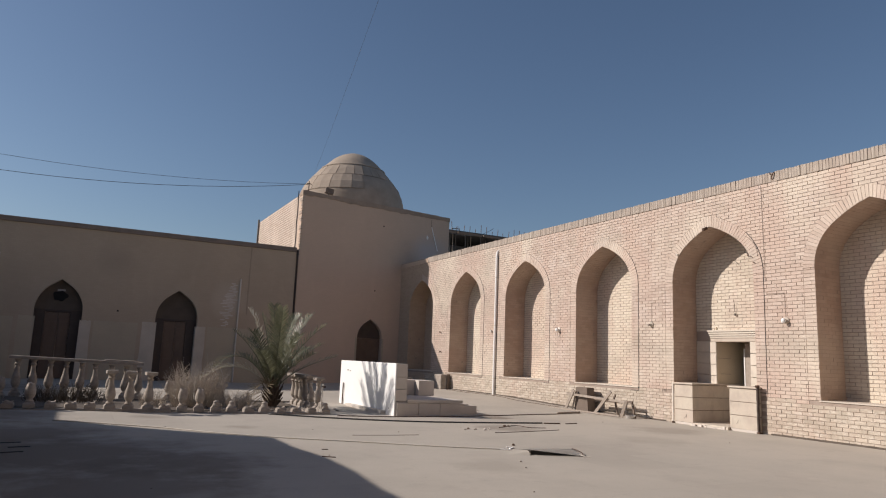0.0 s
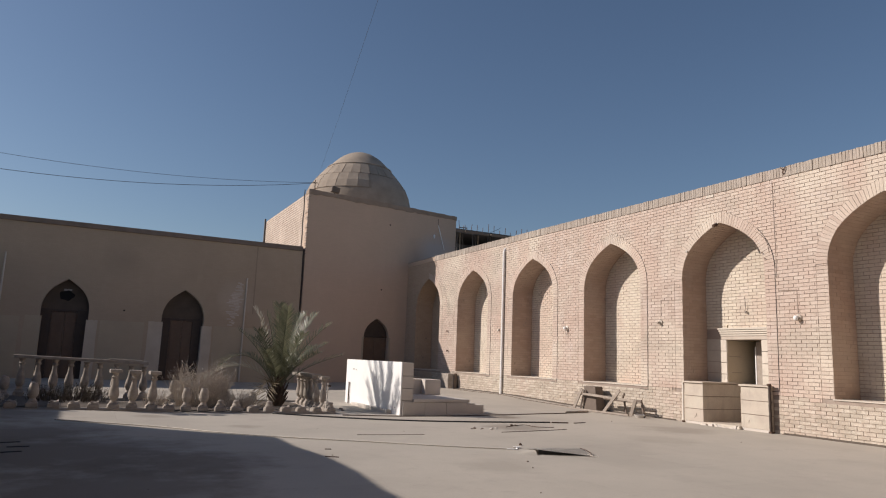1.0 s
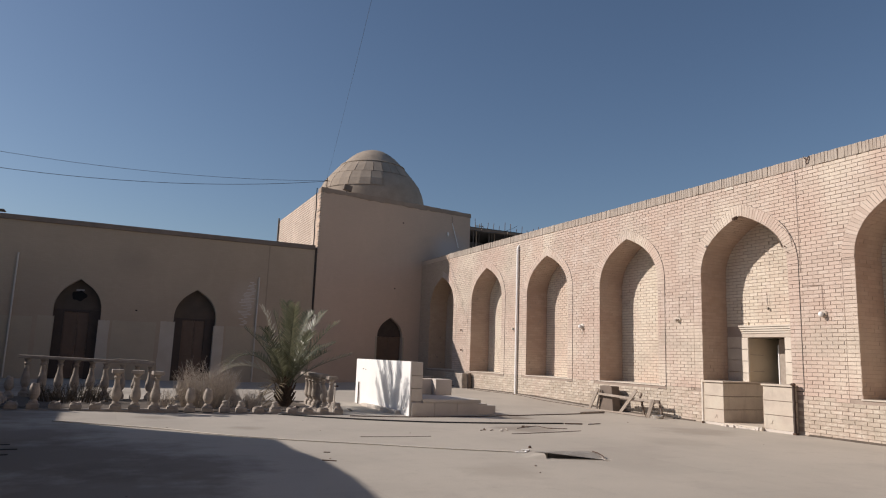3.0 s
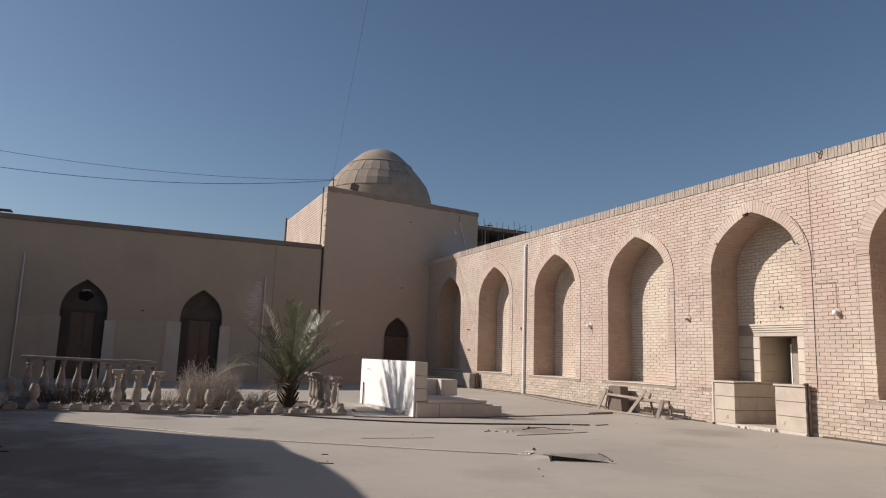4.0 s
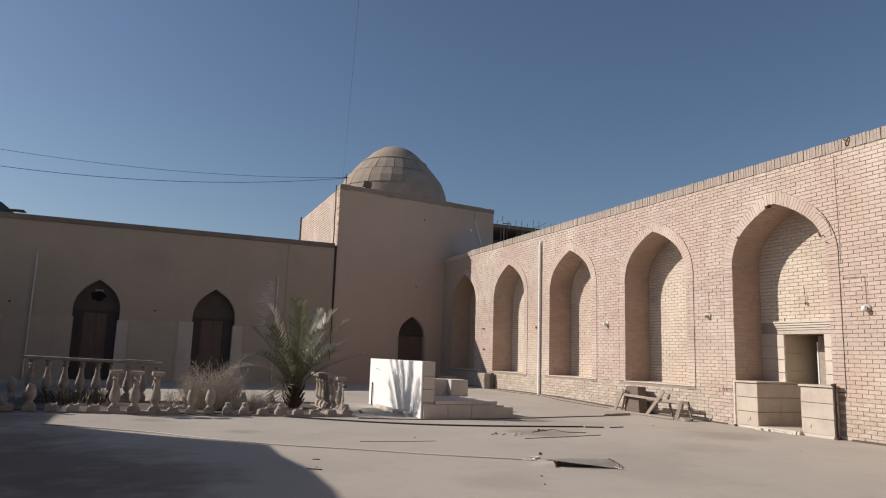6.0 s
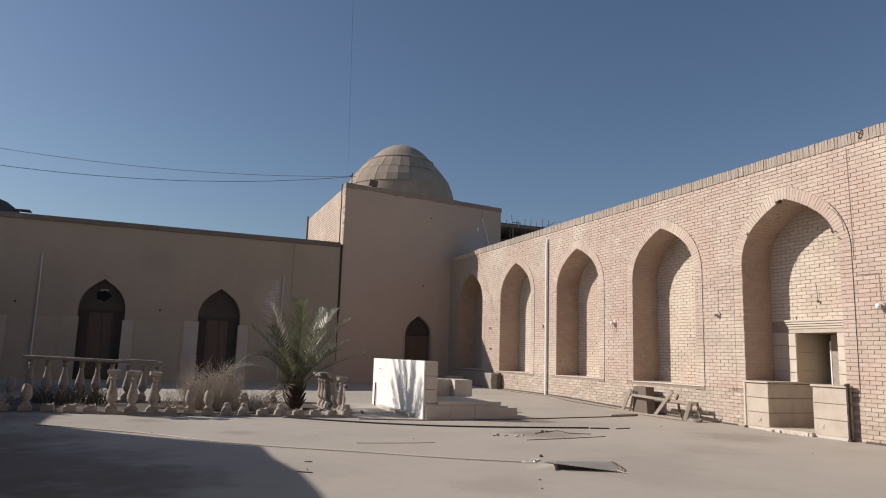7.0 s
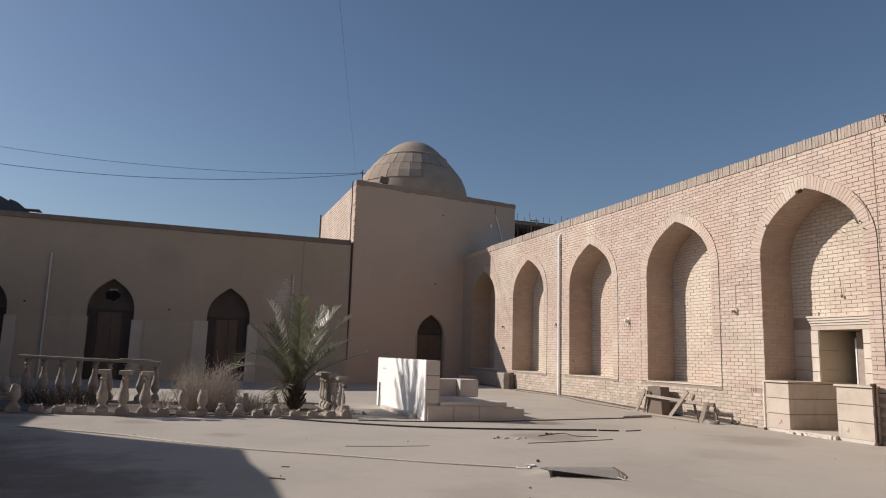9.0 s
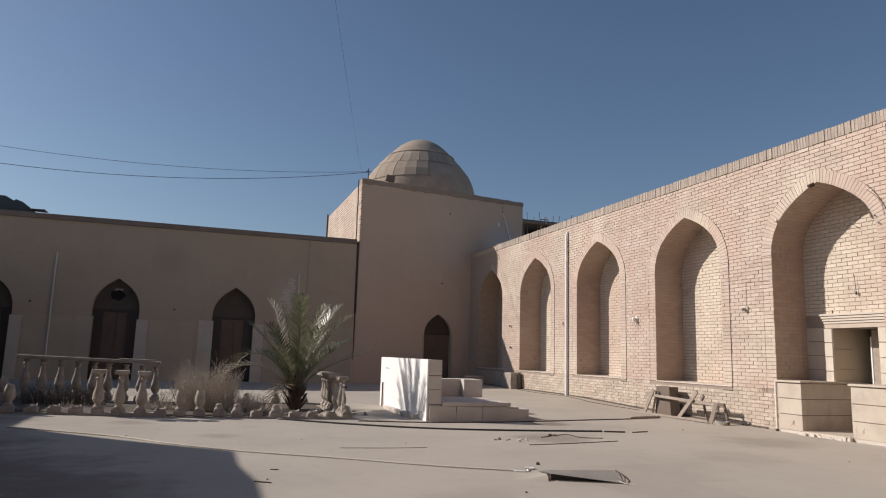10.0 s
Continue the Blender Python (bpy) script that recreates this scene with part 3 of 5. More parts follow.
# tapered bar standing in for the dark seam, thinner towards the ground
part("dark_seam", tube([(7.897, NORTH_Y + 0.0, 1.0), (7.893, NORTH_Y - 0.005, 3.0), (7.89, NORTH_Y - 0.01, 4.5), (7.885, NORTH_Y - 0.01, 6.2)], 0.014, 8, None, 3.8), M_DOOR_DARK, north, "dark tapering bar along the wall joint")

for i, (c, up) in enumerate(N_DOORS):
    spring = N_SPRING + up
    d = thing("door_%d" % (i + 1), "dark brown wooden double door set in a pointed doorway", "door", at=(c, NORTH_Y + 0.35, 0), kind="structure")
    head = [(-x, spring + z) for x, z in N_CURVE] + [(x, spring + z) for x, z in N_CURVE[-2::-1]]
    part("tympanum", prism([(-DOOR_HALF, spring)] + head[1:-1] + [(DOOR_HALF, spring)], -0.05, 0.05, lambda u, v, q: (u, q, v)), M_TYMPANUM, d, "dusty boarded arch head")
    part("frame", boxes(((-DOOR_HALF, -0.06, 0.0), (-DOOR_HALF + 0.38, 0.06, spring)), ((DOOR_HALF - 0.42, -0.06, 0.0), (DOOR_HALF, 0.06, spring)),
                        ((-DOOR_HALF + 0.38, -0.06, spring - 0.1), (DOOR_HALF - 0.42, 0.06, spring)), bevel=0.008), M_DOOR_DARK, d)
    for s in (-1, 1):
        x0, x1 = (0.025, DOOR_HALF - 0.425) if s > 0 else (-DOOR_HALF + 0.385, 0.015)
        leaf = part("leaf", boxes(((x0, -0.02, 0.02), (x1, 0.025, spring - 0.105)), bevel=0.005), M_DOOR, d)
        for p0, p1 in ((0.15, 0.95), (1.05, 2.25)):
            part("panel", boxes(((x0 + 0.06, -0.034, p0), (x1 - 0.06, -0.021, p1)), bevel=0.006), M_DOOR, leaf)
    if i == 1:
        part("broken_pane", prism([(0.27 * math.cos(a) * (1 + 0.12 * math.sin(3 * a + 1)) - 0.01, 3.3 + 0.2 * math.sin(a) * (1 + 0.15 * math.cos(5 * a))) for a in [math.tau * q / 22 for q in range(22)]], -0.075, -0.054, lambda u, v, q: (u, q, v)), M_VOID, d, "black hole of a missing pane")
        part("cooler_edge", boxes(((-0.13, -0.07, 3.50), (0.16, -0.055, 3.57)), bevel=0.006, jitter=0.012), M_GREY_PLASTER, d, "pale broken frame edge")
    for u0, u1, h in ((c - DOOR_HALF - 0.50, c - DOOR_HALF + 0.06, 2.44), (c + DOOR_HALF - 0.06, c + DOOR_HALF + 0.36, 2.36)):
        top = [(u0 + (u1 - u0) * q / 12, h + 0.05 * noise.noise(Vector((u0 * 3 + q * 0.5, 1.0, 0.0)))) for q in range(13)]
        side = [(uu + 0.05 * noise.noise(Vector((uu * 2, q * 0.6, 4.0))), h * (1 - q / 9)) for q in range(1, 9) for uu in ((u0,) if u0 < c else (u1,))]
        loop = [(u1, 0.0)] + top[::-1] + side + [(u0, 0.0)] if u0 < c else [(u0, 0.0)] + top + side + [(u1, 0.0)]
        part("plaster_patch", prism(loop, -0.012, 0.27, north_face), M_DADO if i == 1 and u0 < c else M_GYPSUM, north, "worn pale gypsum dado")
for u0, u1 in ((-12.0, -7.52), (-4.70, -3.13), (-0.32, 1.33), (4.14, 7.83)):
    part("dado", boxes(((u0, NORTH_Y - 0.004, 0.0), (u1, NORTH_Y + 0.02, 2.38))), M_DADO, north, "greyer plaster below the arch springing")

part("joint_fill", boxes(((7.842, NORTH_Y + 0.015, 0.0), (7.948, NORTH_Y + 0.3, 3.0)), jitter=0.004), M_TOWER, north, "mortared wall joint")

# patches where the pale brick shows through the brown face, and nail holes
prg = random.Random(17)
for i in range(30):
    z = 2.45 + i * 0.065
    u = 4.82 + 0.013 * i + prg.uniform(-0.12, 0.12)
    w = prg.uniform(0.06, 0.34) * (0.45 + 0.55 * math.sin(math.pi * i / 29))
    part("exposed_brick", boxes(((u - w, NORTH_Y - 0.008, z), (u + w * 0.6, NORTH_Y + 0.01, z + 0.036))), M_BLOCK, north, "pale brick edge showing")
crack = [(5.74, 3.0), (5.77, 3.0)] + [(5.775 + 0.02 * noise.noise(Vector((q * 0.7, 5.0, 0.0))), 3.0 + 3.05 * q / 14) for q in range(1, 15)]
crack += [(5.725 + 0.02 * noise.noise(Vector((q * 0.7, 8.0, 0.0))), 3.0 + 3.05 * q / 14) for q in range(14, 0, -1)]
part("wall_joint", prism(crack, -0.003, 0.02, north_face), M_OLD_JOINT, north, "dark vertical joint in the plaster")
for u, z in ((0.52, 2.83), (-4.6, 2.9), (12.2, 7.9), (11.9, 4.6)):
    part("nail_hole", boxes(((u - 0.035, NORTH_Y - 0.006, z - 0.03), (u + 0.035, NORTH_Y + 0.01, z + 0.03)), bevel=0.004), M_VOID, north)

# ---- domed tower in the corner ----
TOWER_Y1, TOWER_TL, TOWER_TR = 41.4, 9.0, 8.68
T_HALF = 0.65
T_CURVE = arch(T_HALF, 0.9, 53.0, bow=4.0)
T_SPRING = 3.18 - T_CURVE[-1][1]
T_DOOR = 11.76
tower = part("domed_tower", prism(outline([(T_DOOR, T_HALF, T_SPRING, T_CURVE)], TOWER_X0, TOWER_X1, -0.2, TOWER_TL, TOWER_TR), 0.0, 0.55, north_face), M_TOWER)
tagged(tower, "square brown brick tower carrying a plastered dome", "building")
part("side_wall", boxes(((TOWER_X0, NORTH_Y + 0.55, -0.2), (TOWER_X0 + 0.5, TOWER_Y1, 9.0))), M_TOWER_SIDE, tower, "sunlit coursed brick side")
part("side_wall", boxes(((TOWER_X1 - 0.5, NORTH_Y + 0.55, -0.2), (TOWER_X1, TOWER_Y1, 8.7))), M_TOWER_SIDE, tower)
part("back_wall", boxes(((TOWER_X0 + 0.5, TOWER_Y1 - 0.5, -0.2), (TOWER_X1 - 0.5, TOWER_Y1, 8.9))), M_TOWER, tower)
part("roof", boxes(((TOWER_X0 + 0.5, NORTH_Y + 0.55, 8.2), (TOWER_X1 - 0.5, TOWER_Y1 - 0.5, 8.45))), M_DOME, tower)
crest, hem = [], []
for q in range(54):
    u = TOWER_X0 - 0.02 + (TOWER_X1 - TOWER_X0 + 0.04) * q / 53
    h = TOWER_TL + (TOWER_TR - TOWER_TL) * q / 53
    crest.append((u, h + 0.14 + 0.05 * noise.noise(Vector((u * 1.9, 4.0, 0.0)))))
    hem.append((u, h - 0.06 - 0.10 * abs(noise.noise(Vector((u * 1.4, 9.0, 0.0)))) - 0.05 * noise.noise(Vector((u * 5.0, 3.0, 0.0)))))
part("parapet", prism(hem + crest[::-1], -0.03, 0.5, north_face), M_PARAPET, tower, "dark weathered parapet edge")
# ragged toothing of the corner
teeth = bmesh.new()
for i in range(36):
    z = 5.95 + i * 0.085
    w = 0.02 + 0.035 * rng.random()
    if rng.random() < 0.4:
        continue
    block(teeth, (TOWER_X0 - 0.03 * rng.random() - 0.004, NORTH_Y - 0.014, z), (TOWER_X0 + w, NORTH_Y + 0.12 + 0.4 * rng.random(), z + 0.05 + 0.03 * rng.random()))
part("corner_bricks", teeth, M_TOWER_SIDE, tower, "toothed pale corner bricks")

DOME_C, DOME_TOP = (12.03, 36.9), 12.86
dome_profile = [(3.02, -4.6), (3.02, -3.7), (2.98, -3.1), (2.87, -2.65), (2.68, -2.2), (2.34, -1.75), (2.02, -1.37), (1.80, -1.13), (1.72, -1.04), (1.46, -0.77), (1.24, -0.56), (1.0, -0.38), (0.72, -0.22), (0.42, -0.11), (0.05, -0.05)]
part("dome", lathe([(r, DOME_TOP + z) for r, z in dome_profile], 56, None, (*DOME_C, 0)), M_DOME, tower, "weathered plaster dome with a ringed cap", smooth=True)


def dome_radius(z):
    for (r0, z0), (r1, z1) in zip(dome_profile, dome_profile[1:]):
        if z0 <= z <= z1:
            return r0 + (r1 - r0) * (z - z0) / (z1 - z0)
    return 0.05


slab_shapes = []
SLABS, TIERS = 30, ((-1.84, -1.53, -1.22), (-2.72, -2.3, -1.88))
for tier, levels in enumerate(TIERS):
    bm = bmesh.new()
    w = radians(360 / SLABS) * (0.475, 0.485)[tier]
    for za, zb in zip(levels, levels[1:]):
        hexa(bm, [((dome_radius(z) + e) * math.cos(g), (dome_radius(z) + e) * math.sin(g), z) for z in (za, zb) for e, g in ((-0.05, -w), (0.04, -w), (0.04, w), (-0.05, w))])
    slab_shapes.append(mesh_of("dome_slab", bm, M_DOME))
joint_bed, faint_bed = bmesh.new(), bmesh.new()
for j in range(10 * 4, 25 * 4):
    for tier, levels in enumerate(TIERS[:2 if j < 22 * 4 else 1]):
        bed_bm = (joint_bed, faint_bed)[tier]
        for za, zb in zip(levels, levels[1:]):
            rows_ = [[bed_bm.verts.new((DOME_C[0] + (dome_radius(z) + 0.02) * math.cos(g), DOME_C[1] + (dome_radius(z) + 0.02) * math.sin(g), DOME_TOP + z)) for g in (radians(j * 90 / SLABS), radians((j + 1) * 90 / SLABS))] for z in (za - 0.02, zb + 0.02)]
            bed_bm.faces.new((rows_[0][0], rows_[0][1], rows_[1][1], rows_[1][0]))
part("slab_joints", joint_bed, M_DOME_JOINT, tower, "dark joints between the dome slabs")
part("slab_joints", faint_bed, M_OLD_JOINT, tower, "faint joints low on the dome")
for j in range(10, 25):
    for q, me in enumerate(slab_shapes if j < 22 else slab_shapes[:1]):
        ob = new("dome_slab", me)
        ob.parent = tower
        ob.matrix_local = pose(*DOME_C, DOME_TOP, 0, 0, (j + (0.5, 0.3)[q] + 0.02 * math.sin(j * 2.7)) * 360 / SLABS)
ring = lathe([(1.79, -1.14), (1.845, -1.13), (1.83, -1.09), (1.73, -1.05)], 48, None, (*DOME_C, DOME_TOP))
part("dome_ring", ring, M_DOME, tower)

t_door = thing("door_4", "small brown wooden door in a pointed recess", "door", at=(T_DOOR, NORTH_Y + 0.3, 0), kind="structure")
head = [(-x, T_SPRING + z) for x, z in T_CURVE] + [(x, T_SPRING + z) for x, z in T_CURVE[-2::-1]]
part("tympanum", prism([(-T_HALF, T_SPRING)] + head[1:-1] + [(T_HALF, T_SPRING)], -0.05, 0.05, lambda u, v, q: (u, q, v)), M_DOOR_DARK, t_door)
part("leaf", boxes(((-T_HALF + 0.02, -0.03, 0.02), (-0.004, 0.03, T_SPRING - 0.01)), bevel=0.005), M_DOOR, t_door)
part("leaf", boxes(((0.004, -0.03, 0.02), (T_HALF - 0.02, 0.03, T_SPRING - 0.01)), bevel=0.005), M_DOOR, t_door)
for x0 in (T_DOOR - T_HALF - 0.09, T_DOOR + T_HALF + 0.004):
    part("door_jamb", boxes(((x0, NORTH_Y - 0.02, 0), (x0 + 0.086, NORTH_Y + 0.02, T_SPRING)), bevel=0.004), M_DADO, tower)

# fittings on the tower, fittings on its top
flood = thing("floodlight", "old dark floodlight on the tower parapet", "lamp", at=(9.22, NORTH_Y + 0.1, 9.12))
part("housing", boxes(((-0.22, -0.16, 0.02), (0.2, 0.06, 0.3)), bevel=0.03), M_DARK_BOARD, flood)
part("bracket", boxes(((-0.03, 0.0, -0.06), (0.03, 0.05, 0.05))), M_STEEL, flood)
flood.rotation_euler = (0, radians(9), 0)
tower_cable = [(TOWER_X0 - 0.02, NORTH_Y + 0.75 + 0.05 * math.sin(q * 1.7), 9.25 - 3.2 * q / 9) for q in range(10)]
part("side_cable", tube(tower_cable, 0.022, 6), M_CABLE, tower, "black cable hanging down the tower side")
rear = thing("roof_pole", "thin dark pole at the rear tower corner", "pole", at=(TOWER_X0 - 0.06, TOWER_Y1 - 0.1, 5.7))
part("shaft", tube([(0, 0, 0), (0, 0, 3.45)], 0.05, 8), M_STEEL, rear)
mast = thing("cable_mast", "thin rusty rod holding the overhead cables", "pole", at=(8.22, NORTH_Y + 0.1, 9.1))
part("rod", tube([(0, 0, 0), (0, 0, 0.55)], 0.022), M_RUST, mast)
part("crosspiece", tube([(-0.12, 0, 0.42), (0.14, 0, 0.40)], 0.015), M_RUST, mast)
stick = thing("fluorescent_tube", "bare white tube hanging askew on the tower", "lamp", at=(14.88, NORTH_Y - 0.05, 8.2))
part("tube", tube([(0, 0, 0), (0.39, 0, -1.25)], 0.022, 8), M_WHITE, stick)
part("cord", tube([(0, 0.03, 0.35), (0, 0, 0)], 0.008), M_CABLE, stick)
bulb = thing("bulkhead_light", "small white lamp on the tower wall", "lamp", at=(14.66, NORTH_Y - 0.04, 7.6))
part("bulb", lathe([(0.02, -0.12), (0.05, -0.06), (0.055, 0.02), (0.03, 0.1)], 12), M_WHITE, bulb, smooth=True)

for name, a, b, drop, r in (("overhead_cable", (8.2, NORTH_Y + 0.1, 9.48), (-15.0, 32.2, 9.0), 1.15, 0.011), ("overhead_cable", (8.2, NORTH_Y + 0.1, 9.5), (-15.0, 32.2, 9.7), 0.9, 0.008),
                            ("overhead_cable", (8.0, 32.25, 8.75), (-1.0, -5.0, 5.6), 0.35, 0.0022), ("overhead_cable", (15.9, 34.0, 8.6), (36.0, 60.0, 15.0), 0.6, 0.02)):
    tagged(part(name, tube(sag(a, b, drop), r, 5), M_CABLE), "thin black cable slung across the sky", "cable", "overhead cables")

# downpipes
for x, top, label in ((-3.87, 4.82, "pale plastic downpipe on the brown wall"), (5.38, 4.6, "pale plastic downpipe beside the palm")):
    p = tagged(part("downpipe", tube([(x, NORTH_Y - 0.05, 0.02), (x, NORTH_Y - 0.05, top)], 0.034, 16), M_BLOCK), label, "pipe", "downpipes")
dp = tagged(part("downpipe", tube([(WALL_X - 0.06, 23.2, gz(13.2, 23.2)), (WALL_X - 0.06, 23.2, 5.5), (WALL_X - 0.03, 23.2, 5.62), (WALL_X + 0.04, 23.2, 5.66)], 0.045, 18), M_WHITE), "cream drainpipe fixed to the brick arcade", "pipe", "downpipes")
for z in (0.75, 2.75, 4.6):
    part("bracket", lathe([(0.045, -0.012), (0.051, 0.0), (0.045, 0.012)], 16, None, (WALL_X - 0.06, 23.2, z)), M_PIPE, dp)

# lamps and loose cords on the brick wall


def wall_lamp(y, z, label, twin=False, pale=True):
    t = thing("wall_lamp", label, "lamp", "lamps on the arcade wall", (WALL_X, y, z))
    disc = lathe([(0.078, 0.0), (0.082, 0.012), (0.07, 0.03), (0.05, 0.04)], 18)
    bmesh.ops.transform(disc, matrix=pose(0, 0, 0, 0, -90, 0), verts=disc.verts[:])
    part("backplate", disc, M_PIPE if twin else M_STONE, t, "dusty round backplate")
    part("lampholder", tube([(-0.03, 0, 0.0), (-0.07, -0.01, -0.015)], 0.03, 12), M_PIPE if twin else M_BALUSTER, t)
    size = 1.0 if pale else 0.6
    part("globe", lathe([(0.015 * size, -0.06 * size), (0.04 * size, -0.042 * size), (0.053 * size, 0.0), (0.04 * size, 0.04 * size), (0.016 * size, 0.055 * size)], 16, None, (-0.1, 0.008, -0.012)), M_WHITE if pale else M_GREY_WOOD, t, smooth=True)
    if twin:
        part("loose_cord", tube([(-0.05, -0.03, -0.05), (-0.06, -0.06, -0.16), (-0.04, -0.055, -0.25)], 0.013), M_PIPE, t)
        part("loose_cord", tube([(-0.05, 0.02, -0.05), (-0.06, 0.05, -0.15), (-0.04, 0.06, -0.2)], 0.012), M_PIPE, t)
    return t


wall_lamp(19.3, 2.52, "broken pale wall lamp with dangling cords", True)
wall_lamp(15.15, 2.58, "round dusty globe lamp under a cord", pale=False)
wall_lamp(11.03, 2.57, "white globe lamp under a loose cord")
for label, pts in (("cord leading down to a wall lamp", [(WALL_X - 0.012, 15.14, 2.62), (WALL_X - 0.012, 15.13, 3.19), (WALL_X - 0.012, 14.8, 3.17), (WALL_X - 0.012, 14.42, 3.14)]),
                   ("cord running down the arcade from the coping", [(WALL_X - 0.012, 11.56, 5.8), (WALL_X - 0.012, 11.54, 4.4), (WALL_X - 0.012, 11.535, 3.5)]),
                   ("cord leading across to a globe lamp", [(WALL_X - 0.012, 11.52, 3.2), (WALL_X - 0.012, 11.05, 3.19), (WALL_X - 0.012, 11.04, 2.6)])):
    part("cord", tube(pts, 0.005, 5), M_MORTAR, arcade, label)
for c in (25.67, 21.36, 17.19, 13.11):
    foot = SILL - 0.1 if c != DOOR_NICHE else 0.92
    curl = [(c - x - 0.006, SPRING + z) for x, z in OUTER[:9]]
    line = [(WALL_X - 0.007, yy, zz) for yy, zz in curl[::-1]]
    line += [(WALL_X - 0.007, c - HALF - BAND - 0.004 + 0.002 * math.sin(q * 2.1), SPRING + (foot - SPRING) * q / 12) for q in range(1, 13)]
    line += [(WALL_X - 0.007, c - HALF - BAND + 0.30, foot + 0.005)]
    part("movement_joint", tube(line, 0.0065, 5), M_CABLE, arcade, "thin dark joint round the niche")
clip = thing("coping_clip", "rusty iron clip in a gap of the coping", "clip", at=(WALL_X - 0.02, 11.22, WALL_TOP + 0.06))
part("strap", tube([(0.02, 0.03, 0.0), (-0.03, 0.02, 0.04), (-0.035, -0.02, 0.12), (0.0, -0.04, 0.17)], 0.012, 6), M_RUST, clip)
part("hook", tube([(-0.03, 0.0, 0.1), (-0.07, 0.03, 0.13), (-0.06, 0.05, 0.17)], 0.01, 6), M_RUST, clip)
spot = thing("niche_spotlight", "small dark spotlight under an arch apex", "lamp", at=(WALL_X - 0.02, 13.19, 5.0))
part("housing", tube([(0.02, 0.0, 0.02), (-0.09, 0.02, -0.03)], 0.04, 10), M_RUST, spot)
part("arm", tube([(0.04, 0, 0.06), (-0.04, 0, 0.02)], 0.018), M_STEEL, spot)
hang = thing("hanging_bulb", "dark bulb hanging by its cord in the niche", "lamp", at=(WALL_X + NICHE_DEPTH - 0.05, 13.08, 2.84))
part("cord", tube([(0, 0.02, 0.36), (0, 0.01, 0.2), (0, 0, 0.02)], 0.006), M_CABLE, hang)
part("bulb", lathe([(0.008, -0.045), (0.022, -0.02), (0.02, 0.015), (0.008, 0.03)], 12), M_STEEL, hang, smooth=True)
peg = thing("insulator", "small pale porcelain insulator on the arch edge", "insulator", at=(WALL_X, 14.16, 4.43))
part("knob", lathe([(0.012, -0.035), (0.03, -0.02), (0.02, 0.0), (0.03, 0.02), (0.012, 0.035)], 10, None, (-0.03, 0, 0)), M_PIPE, peg, smooth=True)
part("screw", tube([(0.0, 0, 0), (-0.06, 0.02, -0.02)], 0.01, 6), M_RUST, peg)
for y_, z in ((11.88, 4.13), (11.81, 3.98)):
    nail = thing("nail", "rusty nail in the arch bricks", "nail", "nails beside the arch", at=(WALL_X, y_, z))
    part("shank", tube([(0.02, 0, 0), (-0.03, 0.0, -0.006)], 0.008, 6), M_RUST, nail)
    part("head", tube([(-0.03, 0.0, -0.006), (-0.036, 0.0, -0.007)], 0.016, 8), M_RUST, nail)
part("cord", tube([(WALL_X - 0.012, 12.05, 4.66), (WALL_X - 0.014, 11.92, 4.57), (WALL_X - 0.012, 11.80, 4.44), (WALL_X - 0.014, 11.73, 4.3), (WALL_X - 0.012, 11.70, 4.1)], 0.0035, 5), M_CABLE, arcade, "thin wire curling along the arch bricks")
for y_, z in ((27.72, 2.57), (27.66, 1.72)):
    nail = thing("nail", "rusty nail in the brick pier", "nail", "nails in the far pier", at=(WALL_X, y_, z))
    part("shank", tube([(0.02, 0, 0), (-0.06, 0.0, -0.01)], 0.018, 6), M_RUST, nail)
    part("head", tube([(-0.06, 0.0, -0.01), (-0.075, 0.0, -0.012)], 0.04, 8), M_RUST, nail)
hook = thing("insulator", "small pale porcelain insulator beside the drainpipe", "insulator", at=(WALL_X, 23.5, 2.53))
part("knob", lathe([(0.015, -0.05), (0.05, -0.03), (0.03, 0.0), (0.05, 0.03), (0.015, 0.05)], 12, None, (-0.04, 0, 0)), M_PIPE, hook, smooth=True)
part("screw", tube([(0.0, 0, 0), (-0.07, -0.03, -0.02)], 0.012, 6), M_RUST, hook)
for q in range(3):
    part("scratch", boxes(((WALL_X - 0.006, 14.66 + q * 0.05, 0.77), (WALL_X + 0.006, 14.675 + q * 0.05, 0.85)), jitter=0.004), M_STONE_JOINT, arcade, "short dark scratch mark")
part("pale_brick", boxes(((WALL_X - 0.014, 13.26, WALL_TOP - 0.075), (WALL_X + 0.01, 13.5, WALL_TOP - 0.008)), bevel=0.004, jitter=0.003), M_JAMB, arcade, "pale replaced brick under the coping")
loops = tagged(part("loose_wires", tube([(14.16, 13.2, 4.2), (14.1, 13.08, 4.27), (14.08, 12.96, 4.2), (14.1, 12.86, 4.1)], 0.0035), M_CABLE), "dark wires curling out of the niche wall", "cable")

# ---- doorway in the niche: porch walls, jamb stones, lintel, passage ----
PORCH = thing("porch", "two low stone-clad porch walls with coping slabs", "porch", at=(0, 0, 0))


